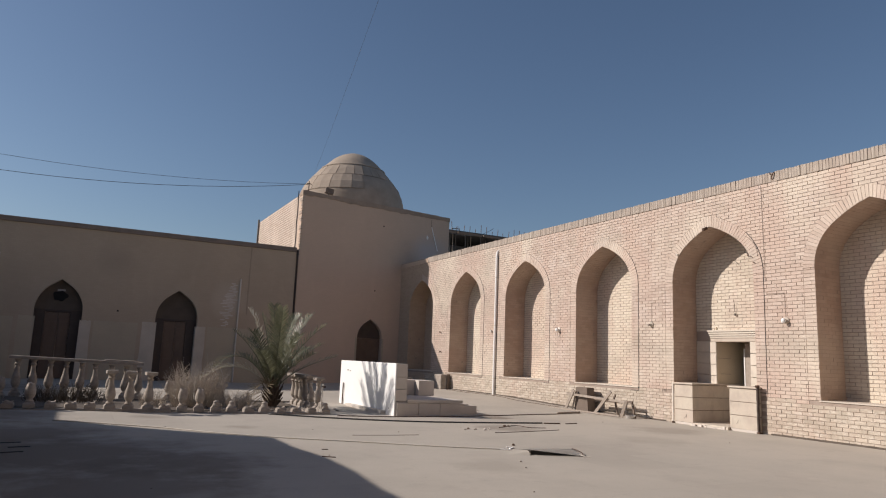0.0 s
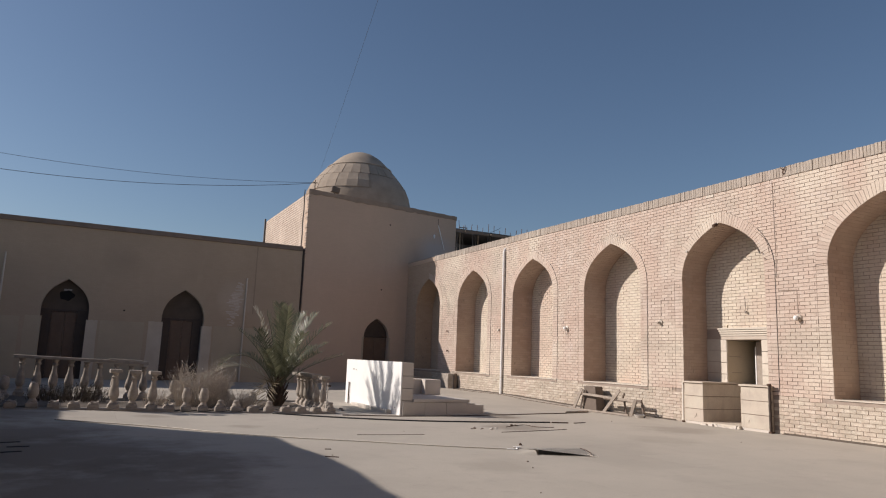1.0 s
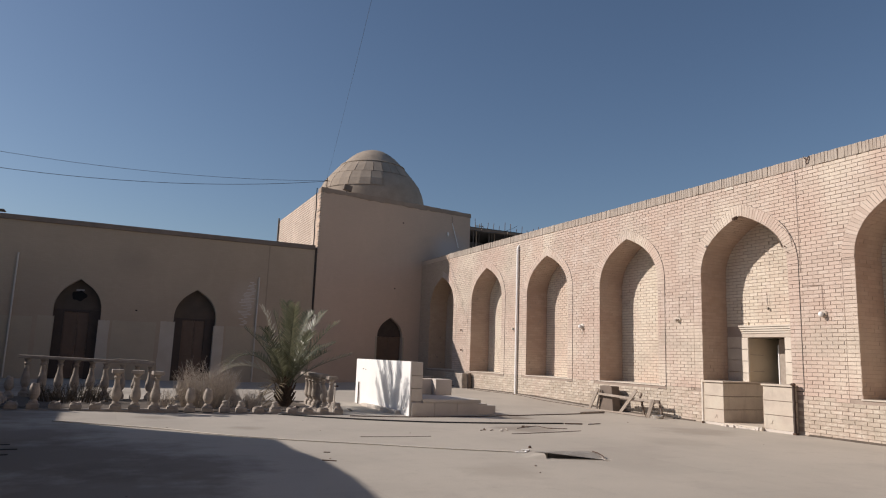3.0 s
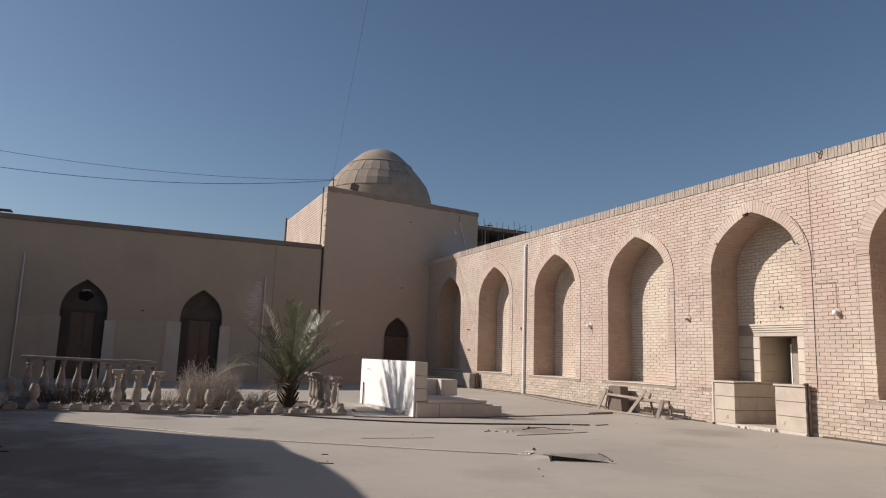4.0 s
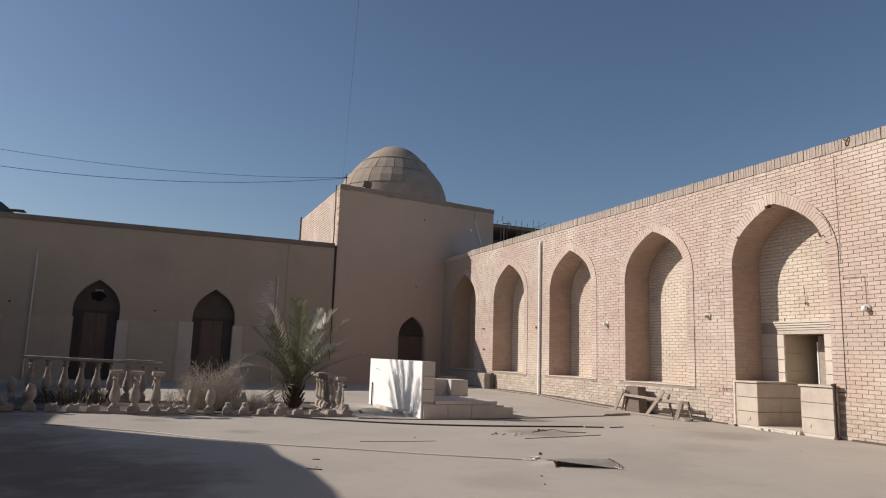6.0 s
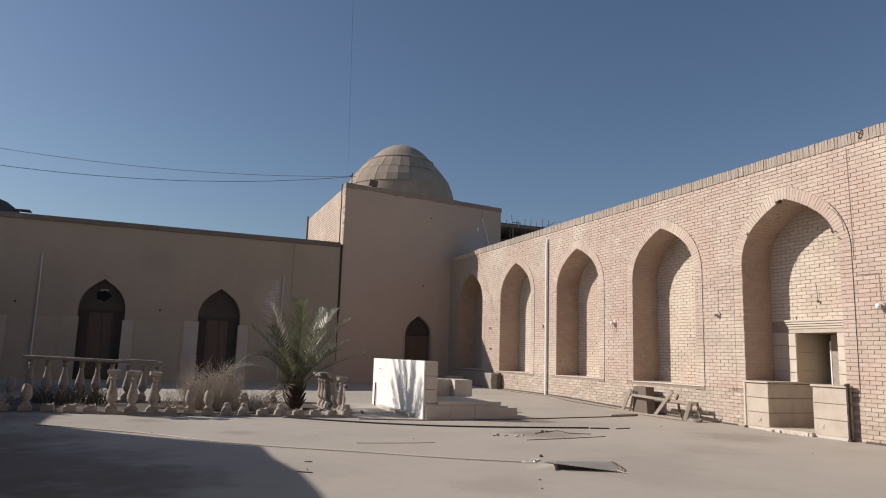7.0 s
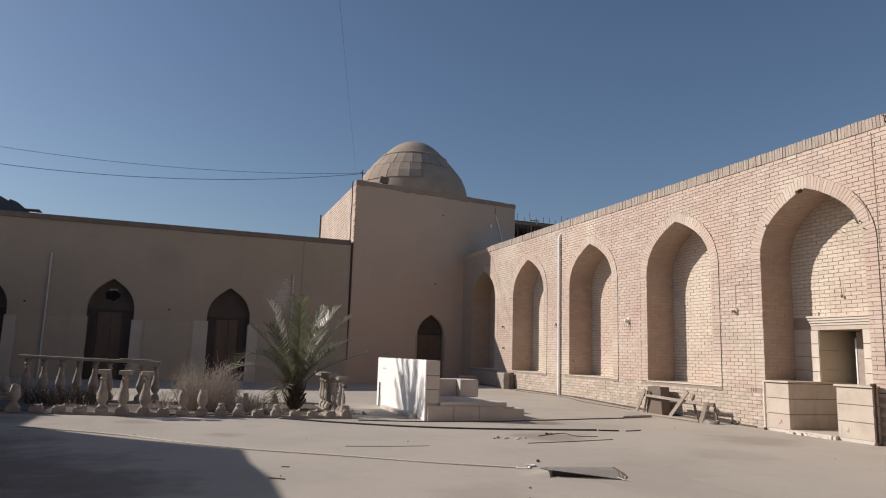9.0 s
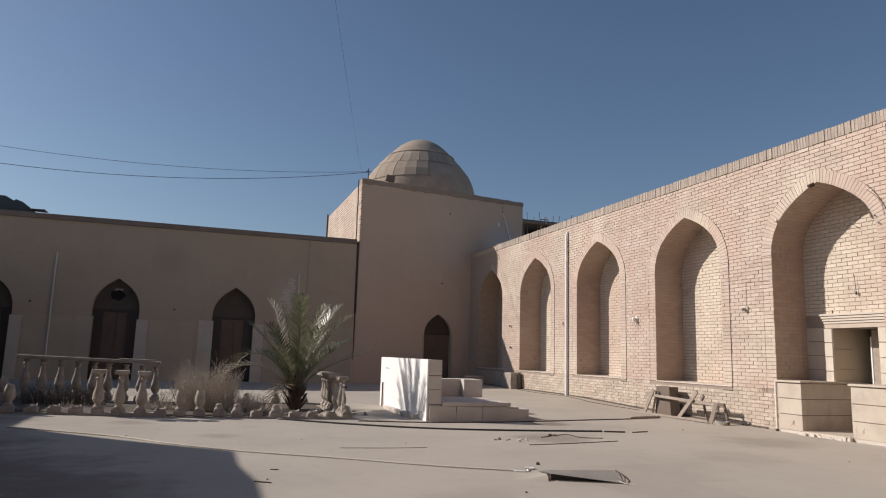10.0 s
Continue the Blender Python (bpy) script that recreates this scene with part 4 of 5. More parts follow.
def porch_wall(y0, y1, deep):
    t = part("porch_wall", boxes(((WALL_X - 0.135, y0 + 0.015, -0.1), (WALL_X + deep - 0.004, y1 - 0.015, 1.0))), M_STONE_JOINT, PORCH)
    for i in range(3):
        z0, z1 = 0.06 + i * 0.315, 0.06 + (i + 1) * 0.315 - 0.014
        part("stone", boxes(((WALL_X - 0.15, y0, z0), (WALL_X - 0.02, y1, z1)), bevel=0.008, jitter=0.004), M_STONE, t)
        part("stone", boxes(((WALL_X - 0.018, y0 + 0.002, z0), (WALL_X + deep, y1 - 0.002, z1)), bevel=0.006, jitter=0.003), M_STONE, t)
    part("base", boxes(((WALL_X - 0.14, y0 + 0.01, -0.1), (WALL_X + 0.3, y1 - 0.01, 0.056)), bevel=0.01, jitter=0.01), M_BLOCK, t)
    part("coping_slab", boxes(((WALL_X - 0.19, y0 - 0.03, 1.004), (WALL_X + deep - 0.006, y1 + 0.03, 1.045)), bevel=0.01, jitter=0.004), M_STONE, t)


porch_wall(13.62, 14.22, NICHE_DEPTH + 0.8)
porch_wall(11.76, 12.5, NICHE_DEPTH)
part("corner_pipe", tube([(WALL_X - 0.165, 14.25, 0.0), (WALL_X - 0.165, 14.25, 1.03)], 0.025, 8), M_PIPE, PORCH, "pale pipe at the porch corner")
part("angle_iron", tube([(WALL_X - 0.145 + 0.003 * math.sin(q * 2.3), 11.73 + 0.003 * math.cos(q * 1.7), q * 1.06 / 14) for q in range(15)], 0.034, 6), M_DOOR_DARK, PORCH, "rusty angle iron at the porch corner")
part("flange", lathe([(0.02, 0.0), (0.05, 0.01), (0.055, 0.04), (0.03, 0.06)], 12, None, (WALL_X - 0.15, 11.735, 1.03)), M_RUST, PORCH, "rusty flared pipe head")
part("foot_plate", boxes(((WALL_X - 0.21, 11.67, -0.01), (WALL_X - 0.09, 11.745, 0.035)), bevel=0.006, jitter=0.01), M_RUST, PORCH)
part("pipe_foot", tube([(WALL_X - 0.165, 14.25, -0.02), (WALL_X - 0.165, 14.25, 0.05)], 0.034, 8), M_RUST, PORCH)
trng = random.Random(19)
for q in range(16):
    w = trng.uniform(0.03, 0.07)
    x, yy = WALL_X - 0.2 + trng.uniform(-0.06, 0.02), 12.55 + 1.02 * q / 15
    part("broken_edge", boxes(((x - w * 0.6, yy - w, -0.02), (x + w * 0.6, yy + w, 0.03 + trng.uniform(0.0, 0.035))), bevel=0.012, jitter=0.03), M_BLOCK if q % 3 else M_JAMB, PORCH)
for pts in ([(13.90, 0.15), (13.86, 0.19), (13.83, 0.25), (13.82, 0.16)], [(12.33, 0.17), (12.29, 0.21), (12.26, 0.26)], [(12.30, 0.16), (12.27, 0.19), (12.30, 0.23)]):
    part("chip", tube([(WALL_X - 0.1515, a, b) for a, b in pts], 0.004, 5), M_STONE_JOINT, PORCH, "small dark crack in the stone")
part("threshold", boxes(((WALL_X - 0.2, 12.52, -0.1), (WALL_X + NICHE_DEPTH + 0.5, 13.60, 0.07)), bevel=0.02, jitter=0.02), M_STONE, PORCH, "chipped stone threshold")

doorcase = thing("doorcase", "pale stone door surround with moulded lintel", "door surround", at=(WALL_X + NICHE_DEPTH, 0, 0))
for y0, y1 in ((DOOR_Y1, DOOR_Y1 + 0.2), (DOOR_Y0 - 0.2, DOOR_Y0)):
    for i in range(7):
        part("jamb_stone", boxes(((-0.06, y0, 0.08 + i * 0.295), (0.2, y1, 0.08 + (i + 1) * 0.295 - 0.012)), bevel=0.008, jitter=0.003), M_JAMB, doorcase)
part("lintel", boxes(((-0.05, DOOR_Y0 - 0.2, DOOR_HEAD), (0.1, DOOR_Y1 + 0.2, DOOR_HEAD + 0.09)), bevel=0.006), M_STONE, doorcase)
for i in range(4):
    z = DOOR_HEAD + 0.094 + i * 0.053
    part("moulding", boxes(((-0.07 - 0.024 * i, DOOR_Y0 - 0.22 - 0.015 * i, z), (0.1, DOOR_Y1 + 0.18 + 0.012 * i, z + 0.046)), bevel=0.009), M_JAMB, doorcase)
# stone facing of the niche beside the doorway
for y0, y1 in ((DOOR_Y1 + 0.21, DOOR_NICHE + HALF), (DOOR_NICHE - HALF, DOOR_Y0 - 0.21)):
    for i in range(6):
        part("facing_slab", boxes(((-0.02, y0, 0.4 + i * 0.295), (0.01, y1, 0.4 + (i + 1) * 0.295 - 0.012)), bevel=0.004), M_STONE, doorcase)

passage = part("passage", boxes(((14.7, DOOR_Y1, -0.1), (17.2, DOOR_Y1 + 0.3, 2.6)), ((14.7, DOOR_Y0 - 0.3, -0.1), (17.2, DOOR_Y0, 2.6)), ((15.7, DOOR_Y0 - 0.3, -0.1), (15.9, DOOR_Y1 + 0.3, 2.6)),
                                ((14.7, DOOR_Y0 - 0.3, 2.6), (17.5, DOOR_Y1 + 0.3, 2.8))), M_YELLOW)
tagged(passage, "dim plastered passage behind the doorway", "passage", kind="structure")
for i in range(6):
    part("facing_slab", boxes(((WALL_X + NICHE_DEPTH - 0.04, DOOR_Y1 - 0.012, 0.08 + i * 0.41), (16.2, DOOR_Y1 + 0.01, 0.08 + (i + 1) * 0.41 - 0.012)), bevel=0.004), M_YELLOW, passage)
leaf5 = thing("door_5", "grey painted door leaf with a pale edge, half shut", "door", at=(14.74, 12.68, 0.08), kind="structure")
part("leaf", boxes(((0.0, 0.0, 0.0), (0.05, 0.60, 2.04)), bevel=0.006), M_GREY_WOOD, leaf5)
part("edge_strip", boxes(((-0.015, 0.60, 0.0), (0.055, 0.63, 1.9)), bevel=0.004), M_WHITE, leaf5, "white edge strip")

# ---- white wall, platform and steps in the yard ----
Z0 = gz(7, 18)
white = thing("screen_wall", "whitewashed free-standing block wall on a cement platform", "wall", at=(0, 0, Z0))
part("white_face", boxes(((6.30, 16.78, -0.1), (6.335, 20.83, 1.27)), bevel=0.01, jitter=0.006), M_WHITE, white, "bright whitewashed face")
for i, (z0, z1) in enumerate(((0.0, 0.33), (0.34, 0.63), (0.64, 0.93), (0.94, 1.262))):
    for j in range(5):
        y0 = 16.78 + j * 0.81
        part("cement_block", boxes(((6.338, y0 + 0.004, z0), (6.63, y0 + 0.806, z1)), bevel=0.008, jitter=0.004), M_BLOCK, white)
part("footing", boxes(((6.17, 17.3, -0.08), (6.30, 19.9, 0.075)), bevel=0.015, jitter=0.02), M_BLOCK, white, "low cement footing")
part("pipe_stub", tube([(6.27, 20.45, 0.0), (6.27, 20.45, 0.62)], 0.02, 8), M_RUST, white, "thin dark pipe")
for yy, zz, w in ((20.2, 1.0, 0.05), (20.0, 0.985, 0.03), (19.3, 1.18, 0.02), (17.1, 0.16, 0.04)):
    part("chip", boxes(((6.292, yy - w, zz - 0.014), (6.31, yy + w, zz + 0.012)), bevel=0.003, jitter=0.02), M_BALUSTER, white, "small chip in the whitewash")
platform = thing("platform", "pale cement block platform with a step", "platform", at=(0, 0, Z0))
for j in range(3):
    part("face_block", boxes(((6.36 + j * 0.605, 16.74, -0.1), (6.36 + (j + 1) * 0.605 - 0.008, 16.98, 0.30)), bevel=0.008, jitter=0.004), M_BLOCK, platform)
part("core", boxes(((6.64, 16.985, -0.1), (8.16, 21.2, 0.30))), M_BLOCK, platform)
part("slab", boxes(((6.635, 16.725, 0.305), (8.22, 21.2, 0.385)), bevel=0.012, jitter=0.006), M_BLOCK, platform)
part("step", boxes(((8.18, 16.85, -0.1), (8.72, 20.6, 0.24)), bevel=0.015, jitter=0.008), M_BLOCK, platform)
part("step", boxes(((8.224, 16.90, 0.244), (8.50, 20.6, 0.275)), bevel=0.01, jitter=0.004), M_BLOCK, platform)
low = thing("low_wall", "low pale cement wall standing on the platform", "wall", at=(0, 0, Z0))
part("body", boxes(((7.80, 18.5, 0.385), (8.28, 19.2, 0.80)), bevel=0.015, jitter=0.006), M_BLOCK, low)
part("return_wall", boxes(((6.635, 18.75, 0.385), (7.795, 19.15, 0.80)), bevel=0.012, jitter=0.006), M_BLOCK, low)

bench = thing("concrete_block", "rough concrete block against the arcade wall", "block", at=(12.98, 27.0, gz(13, 27)))
part("body", boxes(((-0.14, -0.3, -0.03), (0.27, 0.45, 0.6)), bevel=0.05, jitter=0.03), M_BALUSTER, bench)
part("leaning_plank", boxes(((0.12, -0.36, 0.0), (0.27, -0.31, 0.62)), bevel=0.005), M_DARK_BOARD, bench)
lowbrick = thing("brick_stack", "low stack of loose bricks in the shaded corner", "bricks", at=(12.6, 29.8, gz(12.6, 29.8)))
for i in range(5):
    for j in range(6):
        me = boxes(((j * 0.13 - 0.4, -0.12 + 0.02 * (i % 2), i * 0.075), (j * 0.13 - 0.28, 0.12 + 0.02 * (i % 2), i * 0.075 + 0.07)), bevel=0.005)
        part("brick", me, M_BRICK_PIECE, lowbrick)

# ---- balustrade round the dry flower bed ----
BED_X0, BED_X1, BED_Y0, BED_Y1 = -2.3, 4.85, 17.45, 20.85
bed = thing("balustrade", "broken cast stone balustrade round a dry flower bed", "balustrade", at=(0, 0, 0))
VASE = [(0.075, 0.12), (0.085, 0.135), (0.062, 0.165), (0.058, 0.19), (0.085, 0.225), (0.104, 0.28), (0.102, 0.34), (0.085, 0.42), (0.064, 0.50), (0.052, 0.58), (0.05, 0.63), (0.066, 0.65), (0.072, 0.67), (0.05, 0.69), (0.055, 0.72), (0.085, 0.76)]


STUB = [(0.088, 0.12), (0.092, 0.135), (0.075, 0.16), (0.066, 0.19), (0.07, 0.22), (0.045, 0.245)]


def baluster_mesh(upto, chip):
    bm = boxes(((-0.11, -0.11, 0.0), (0.11, 0.11, 0.09)), bevel=0.012)
    hexa(bm, [(-0.105, -0.105, 0.09), (0.105, -0.105, 0.09), (0.105, 0.105, 0.09), (-0.105, 0.105, 0.09), (-0.07, -0.07, 0.125), (0.07, -0.07, 0.125), (0.07, 0.07, 0.125), (-0.07, 0.07, 0.125)])
    lathe([(0.09, 0.1)] + [(r, z) for r, z in (VASE if upto > 0.3 else STUB) if z <= upto], 18, bm)
    for v in bm.verts:
        if v.co.z > upto - 0.03 and chip:
            v.co += Vector((0, 0, 0.05 * noise.noise(v.co * 14.0)))
        v.co += Vector((noise.noise(v.co * 11.0), noise.noise(v.co * 11.0 + Vector((4, 2, 1))), 0)) * 0.006
    return mesh_of("baluster", bm, M_BALUSTER, False)


B_FULL, B_HALF, B_LOW, B_BASE = baluster_mesh(0.9, False), baluster_mesh(0.5, True), baluster_mesh(0.29, True), baluster_mesh(0.14, True)
B_CAP = mesh_of("cap", boxes(((-0.115, -0.13, 0.755), (0.115, 0.13, 0.83)), bevel=0.012, jitter=0.005), M_BALUSTER)
brng = random.Random(11)


def baluster(x, y, me, cap=False, lean=0.0, slump=0.0):
    ob = new("baluster", me)
    ob.parent = bed
    ob.matrix_local = pose(x, y, gz(x, y) + 0.025, lean, slump + brng.uniform(-1.5, 1.5), brng.uniform(-6, 6))
    if cap:
        c = new("cap", B_CAP)
        c.parent = ob
    return ob


for x, me, cap in ((-2.25, B_HALF, 0), (-1.87, B_BASE, 0), (-1.5, B_HALF, 0), (-1.12, B_BASE, 0), (-0.75, B_BASE, 0), (-0.39, B_BASE, 0), (-0.02, B_FULL, 1), (0.34, B_FULL, 1), (0.72, B_FULL, 1), (1.08, B_BASE, 0),
                   (1.44, B_HALF, 0), (1.8, B_HALF, 0), (2.17, B_LOW, 0), (2.52, B_LOW, 0), (2.9, B_BASE, 0), (3.27, B_LOW, 0), (3.66, B_BASE, 0), (4.03, B_BASE, 0), (4.39, B_BASE, 0), (4.74, B_LOW, 0)):
    baluster(x, BED_Y0, me, cap)
for i in range(9):
    baluster(-2.0 + i * 0.345, BED_Y1, B_FULL).scale.z = 1.19 - 0.0125 * i
for x, me in ((1.5, B_HALF), (1.95, B_LOW), (2.45, B_LOW), (2.88, B_LOW), (3.6, B_LOW), (4.3, B_LOW)):
    baluster(x, BED_Y1, me)
for y_, me, cap, lean in ((20.05, B_FULL, 0, 0), (19.68, B_FULL, 0, 0), (19.3, B_FULL, 0, 0), (18.92, B_FULL, 0, 0), (18.45, B_FULL, 0, 0), (18.02, B_FULL, 1, 0), (17.72, B_LOW, 0, 3)):
    baluster(4.74, y_, me, cap, lean, -7.0 if y_ > 18.3 else -2.0)
for y_, me in ((18.3, B_BASE), (18.75, B_LOW), (19.2, B_BASE), (20.2, B_HALF)):
    baluster(-2.25, y_, me)
long_rail = boxes(((-2.2, BED_Y1 - 0.13, 0.915), (0.83, BED_Y1 + 0.13, 0.985)), bevel=0.015, jitter=0.006)
short_rail = boxes(((-0.1, BED_Y1 - 0.1, 0.99), (0.68, BED_Y1 + 0.12, 1.015)), bevel=0.01)
for v in long_rail.verts[:] + short_rail.verts[:]:
    v.co.z += 0.03 * (0.83 - v.co.x)
part("rail", long_rail, M_BALUSTER, bed, "long sagging cast stone handrail")
part("rail_piece", short_rail, M_BALUSTER, bed)
part("rail", boxes(((4.50, 18.32, 0.765), (4.78, 20.22, 0.85)), bevel=0.015, jitter=0.006), M_BALUSTER, bed, "short piece of handrail")
for x0, x1, y0, y1 in ((BED_X0 - 0.1, 1.2, BED_Y0 - 0.14, BED_Y0 + 0.14), (1.22, BED_X1, BED_Y0 - 0.14, BED_Y0 + 0.14), (BED_X0 - 0.1, BED_X1, BED_Y1 - 0.14, BED_Y1 + 0.14), (4.6, BED_X1 + 0.02, BED_Y0 + 0.15, BED_Y1 - 0.15)):
    zc = gz((x0 + x1) / 2, (y0 + y1) / 2)
    part("kerb", boxes(((x0, y0, zc - 0.12), (x1, y1, zc + 0.03)), bevel=0.01, jitter=0.008), M_BALUSTER, bed)
soil = bmesh.new()
nx, ny = 36, 16
g = [[soil.verts.new((BED_X0 + (BED_X1 - 0.3 - BED_X0) * i / nx, BED_Y0 + 0.15 + (BED_Y1 - BED_Y0 - 0.3) * j / ny, gz(BED_X0 + (BED_X1 - BED_X0) * i / nx, 18.8) + 0.03 + 0.05 * abs(noise.noise(Vector((i * 0.45, j * 0.45, 3)))))) for i in range(nx + 1)] for j in range(ny + 1)]
for a, b in zip(g, g[1:]):
    for i in range(nx):
        soil.faces.new((a[i], a[i + 1], b[i + 1], b[i]))
tagged(part("soil", soil, M_SOIL, smooth=True), "dry cracked soil of the flower bed", "soil", kind="structure")


def rubble(name, label, spots, size, material, seed):
    r = random.Random(seed)
    t = thing(name, label, "rubble")
    for x, y in spots:
        s = size * r.uniform(0.5, 1.3)
        bm = bmesh.new()
        bmesh.ops.create_icosphere(bm, subdivisions=1, radius=s)
        for v in bm.verts:
            v.co = Vector((v.co.x * r.uniform(0.9, 1.4), v.co.y, v.co.z * 0.6)) + Vector((r.uniform(-1, 1), r.uniform(-1, 1), r.uniform(-1, 1))) * s * 0.22
        bmesh.ops.transform(bm, matrix=pose(x, y, gz(x, y) + s * 0.35, 0, 0, r.uniform(0, 180)), verts=bm.verts[:])
        part("stone", bm, material, t)


r2 = random.Random(5)
rubble("rubble_heap", "heap of broken cast stone pieces by the balustrade", [(4.45 + r2.uniform(-0.3, 0.35), 18.2 + r2.uniform(-0.5, 0.6)) for _ in range(26)], 0.085, M_BALUSTER, 1)
rubble("rubble_heap", "broken stone lumps along the flower bed edge", [(3.0 + r2.uniform(-0.9, 0.9), 17.75 + r2.uniform(-0.15, 0.4)) for _ in range(22)], 0.06, M_BALUSTER, 2)
rubble("rubble_heap", "scattered pale stone chips on the paving", [(5.12 + r2.uniform(-0.2, 0.3), 18.5 + r2.uniform(-0.4, 0.6)) for _ in range(9)], 0.045, M_BALUSTER, 3)
standpipe = thing("standpipe", "thin pale standpipe beside the balustrade", "pipe", at=(4.64, 17.45, gz(4.64, 17.45)))
part("pipe", tube([(0, 0, -0.03), (0.02, 0, 0.72)], 0.02, 8), M_PIPE, standpipe)
part("tap", tube([(0.0, 0, 0.66), (0.09, -0.02, 0.65)], 0.02, 8), M_RUST, standpipe)

# ---- palm ----
PALM = (3.86, 19.15)
palm = thing("date_palm", "young dusty date palm with upright feathery fronds", "palm", at=(*PALM, gz(*PALM)))
trunk = lathe([(0.1, -0.05), (0.14, 0.02), (0.15, 0.18), (0.13, 0.34), (0.1, 0.55), (0.05, 0.8)], 14)
for v in trunk.verts:
    v.co += Vector((noise.noise(v.co * 9.0), noise.noise(v.co * 9.0 + Vector((3, 1, 2))), 0)) * 0.05
part("trunk", trunk, M_TRUNK, palm, "short dark fibrous trunk")
prng = random.Random(21)
for i in range(34):
    a, z = i * 2.399, 0.05 + 0.4 * i / 34
    e = Vector((math.cos(a), math.sin(a), 0))
    p0 = e * 0.11 + Vector((0, 0, z))
    stub = tube([p0, p0 + e * 0.08 + Vector((0, 0, 0.08)), p0 + e * 0.17 + Vector((0, 0, 0.2 + 0.1 * prng.random()))], 0.03, 5, None, 0.4)
    part("leaf_stub", stub, M_TRUNK, palm)


def frond_mesh(reach, rise, seed, lush=1.0, droop=False):
    """A pinnate leaf arching out along x: a tapered midrib and two ranks of stiff pointed leaflets, held in a shallow V."""
    r = random.Random(seed)
    bm = bmesh.new()
    p0, p3 = Vector((0.045, 0, 0.2)), Vector((reach, 0, rise))
    p1 = Vector((reach * 0.06 + 0.03, 0, 0.75))
    p2 = Vector((reach * 0.62, 0, rise + 0.8)) if droop else Vector((reach * 0.55, 0, rise * 0.83))
    n = 24
    wob = r.uniform(-0.09, 0.09)
    pts = [p0 * (1 - q) ** 3 + p1 * 3 * q * (1 - q) ** 2 + p2 * 3 * q * q * (1 - q) + p3 * q ** 3 + Vector((0, wob * q * q, 0)) for q in (i / n for i in range(n + 1))]
    length = sum((b - a).length for a, b in zip(pts, pts[1:]))
    tube(pts, 0.019, 5, bm, 0.2)
    count = int(length * 21 * lush)
    for i in range(count):
        f = 0.30 + 0.695 * (i + r.uniform(0.2, 0.8)) / count
        k = f * n
        a, b = pts[int(min(k, n - 1))], pts[int(min(k, n - 1)) + 1]
        q = a.lerp(b, k - int(min(k, n - 1)))
        t = (b - a).normalized()
        up = t.cross(Vector((0, 1, 0)))
        if up.z < 0:
            up = -up
        g = (f - 0.30) / 0.70
        size = (0.12 + 0.20 * min(1.0, g * 5.0) * min(1.0, (1.06 - g) * 5.0)) * r.uniform(0.85, 1.12) * (1.45 if droop else 1.0)
        for s in (-1, 1):
            ahead = 0.55 + 0.35 * g + r.uniform(-0.12, 0.12)
            d = (t * ahead + Vector((0, s, 0)) * (0.80 + r.uniform(-0.15, 0.1)) + up * (0.30 + r.uniform(-0.2, 0.2))).normalized()
            w = d.cross(up).normalized() * 0.0115
            m1, m2 = q + d * size * 0.4, q + d * size - Vector((0, 0, 0.06 * size))
            v = [bm.verts.new(x) for x in (q - w * 0.45, q + w * 0.45, m1 + w, m1 - w, m2)]
            bm.faces.new((v[0], v[1], v[2], v[3]))
            bm.faces.new((v[3], v[2], v[4]))
    return bm


# tips of the fronds: to the east, to the north, and up
FROND_TIPS = ((-0.78, 0.2, 2.45), (-1.05, -0.35, 1.85), (-0.14, 0.35, 2.6), (0.27, -0.75, 2.35), (0.80, 0.75, 2.4), (1.28, -0.4, 2.08), (1.62, 0.3, 1.3),
              (-1.78, -0.3, 0.55), (-1.5, 0.2, 0.9), (-0.45, -0.8, 1.85), (0.35, 1.25, 2.4), (0.7, -0.9, 1.8), (-0.75, 0.8, 1.7), (0.55, 0.3, 2.35), (1.2, 0.6, 1.6),
              (-0.4, -0.1, 2.3), (1.0, -0.9, 1.35), (0.2, -0.25, 2.5), (-0.9, 0.5, 1.25), (-0.2, -1.2, 1.35),
              (0.3, 1.0, 1.35), (0.75, 1.1, 1.5), (-0.3, 1.0, 1.5), (0.05, 1.3, 1.15), (0.5, 0.7, 1.75))
for i, (right, away, up) in enumerate(FROND_TIPS):
    reach = math.hypot(right, away)
    ob = new("frond", mesh_of("frond", frond_mesh(reach, up, 40 + i, 0.5 if i == 0 else 1.0, up < 1.0), M_PALE_LEAF if i in (0, 7) else M_LEAF))
    ob.parent = palm
    ob.matrix_local = pose(0, 0, 0.08, 0, 0, math.degrees(math.atan2(away, right)) - 19.9)
for i, a in enumerate((150, 200, 240)):
    ob = new("dry_frond", mesh_of("dry_frond", frond_mesh(0.55 + 0.1 * i, 0.2, 70 + i, 0.7, True), M_DRY_LEAF))
    ob.parent = palm
    ob.matrix_local = pose(0, 0, -0.08, 0, 0, a)


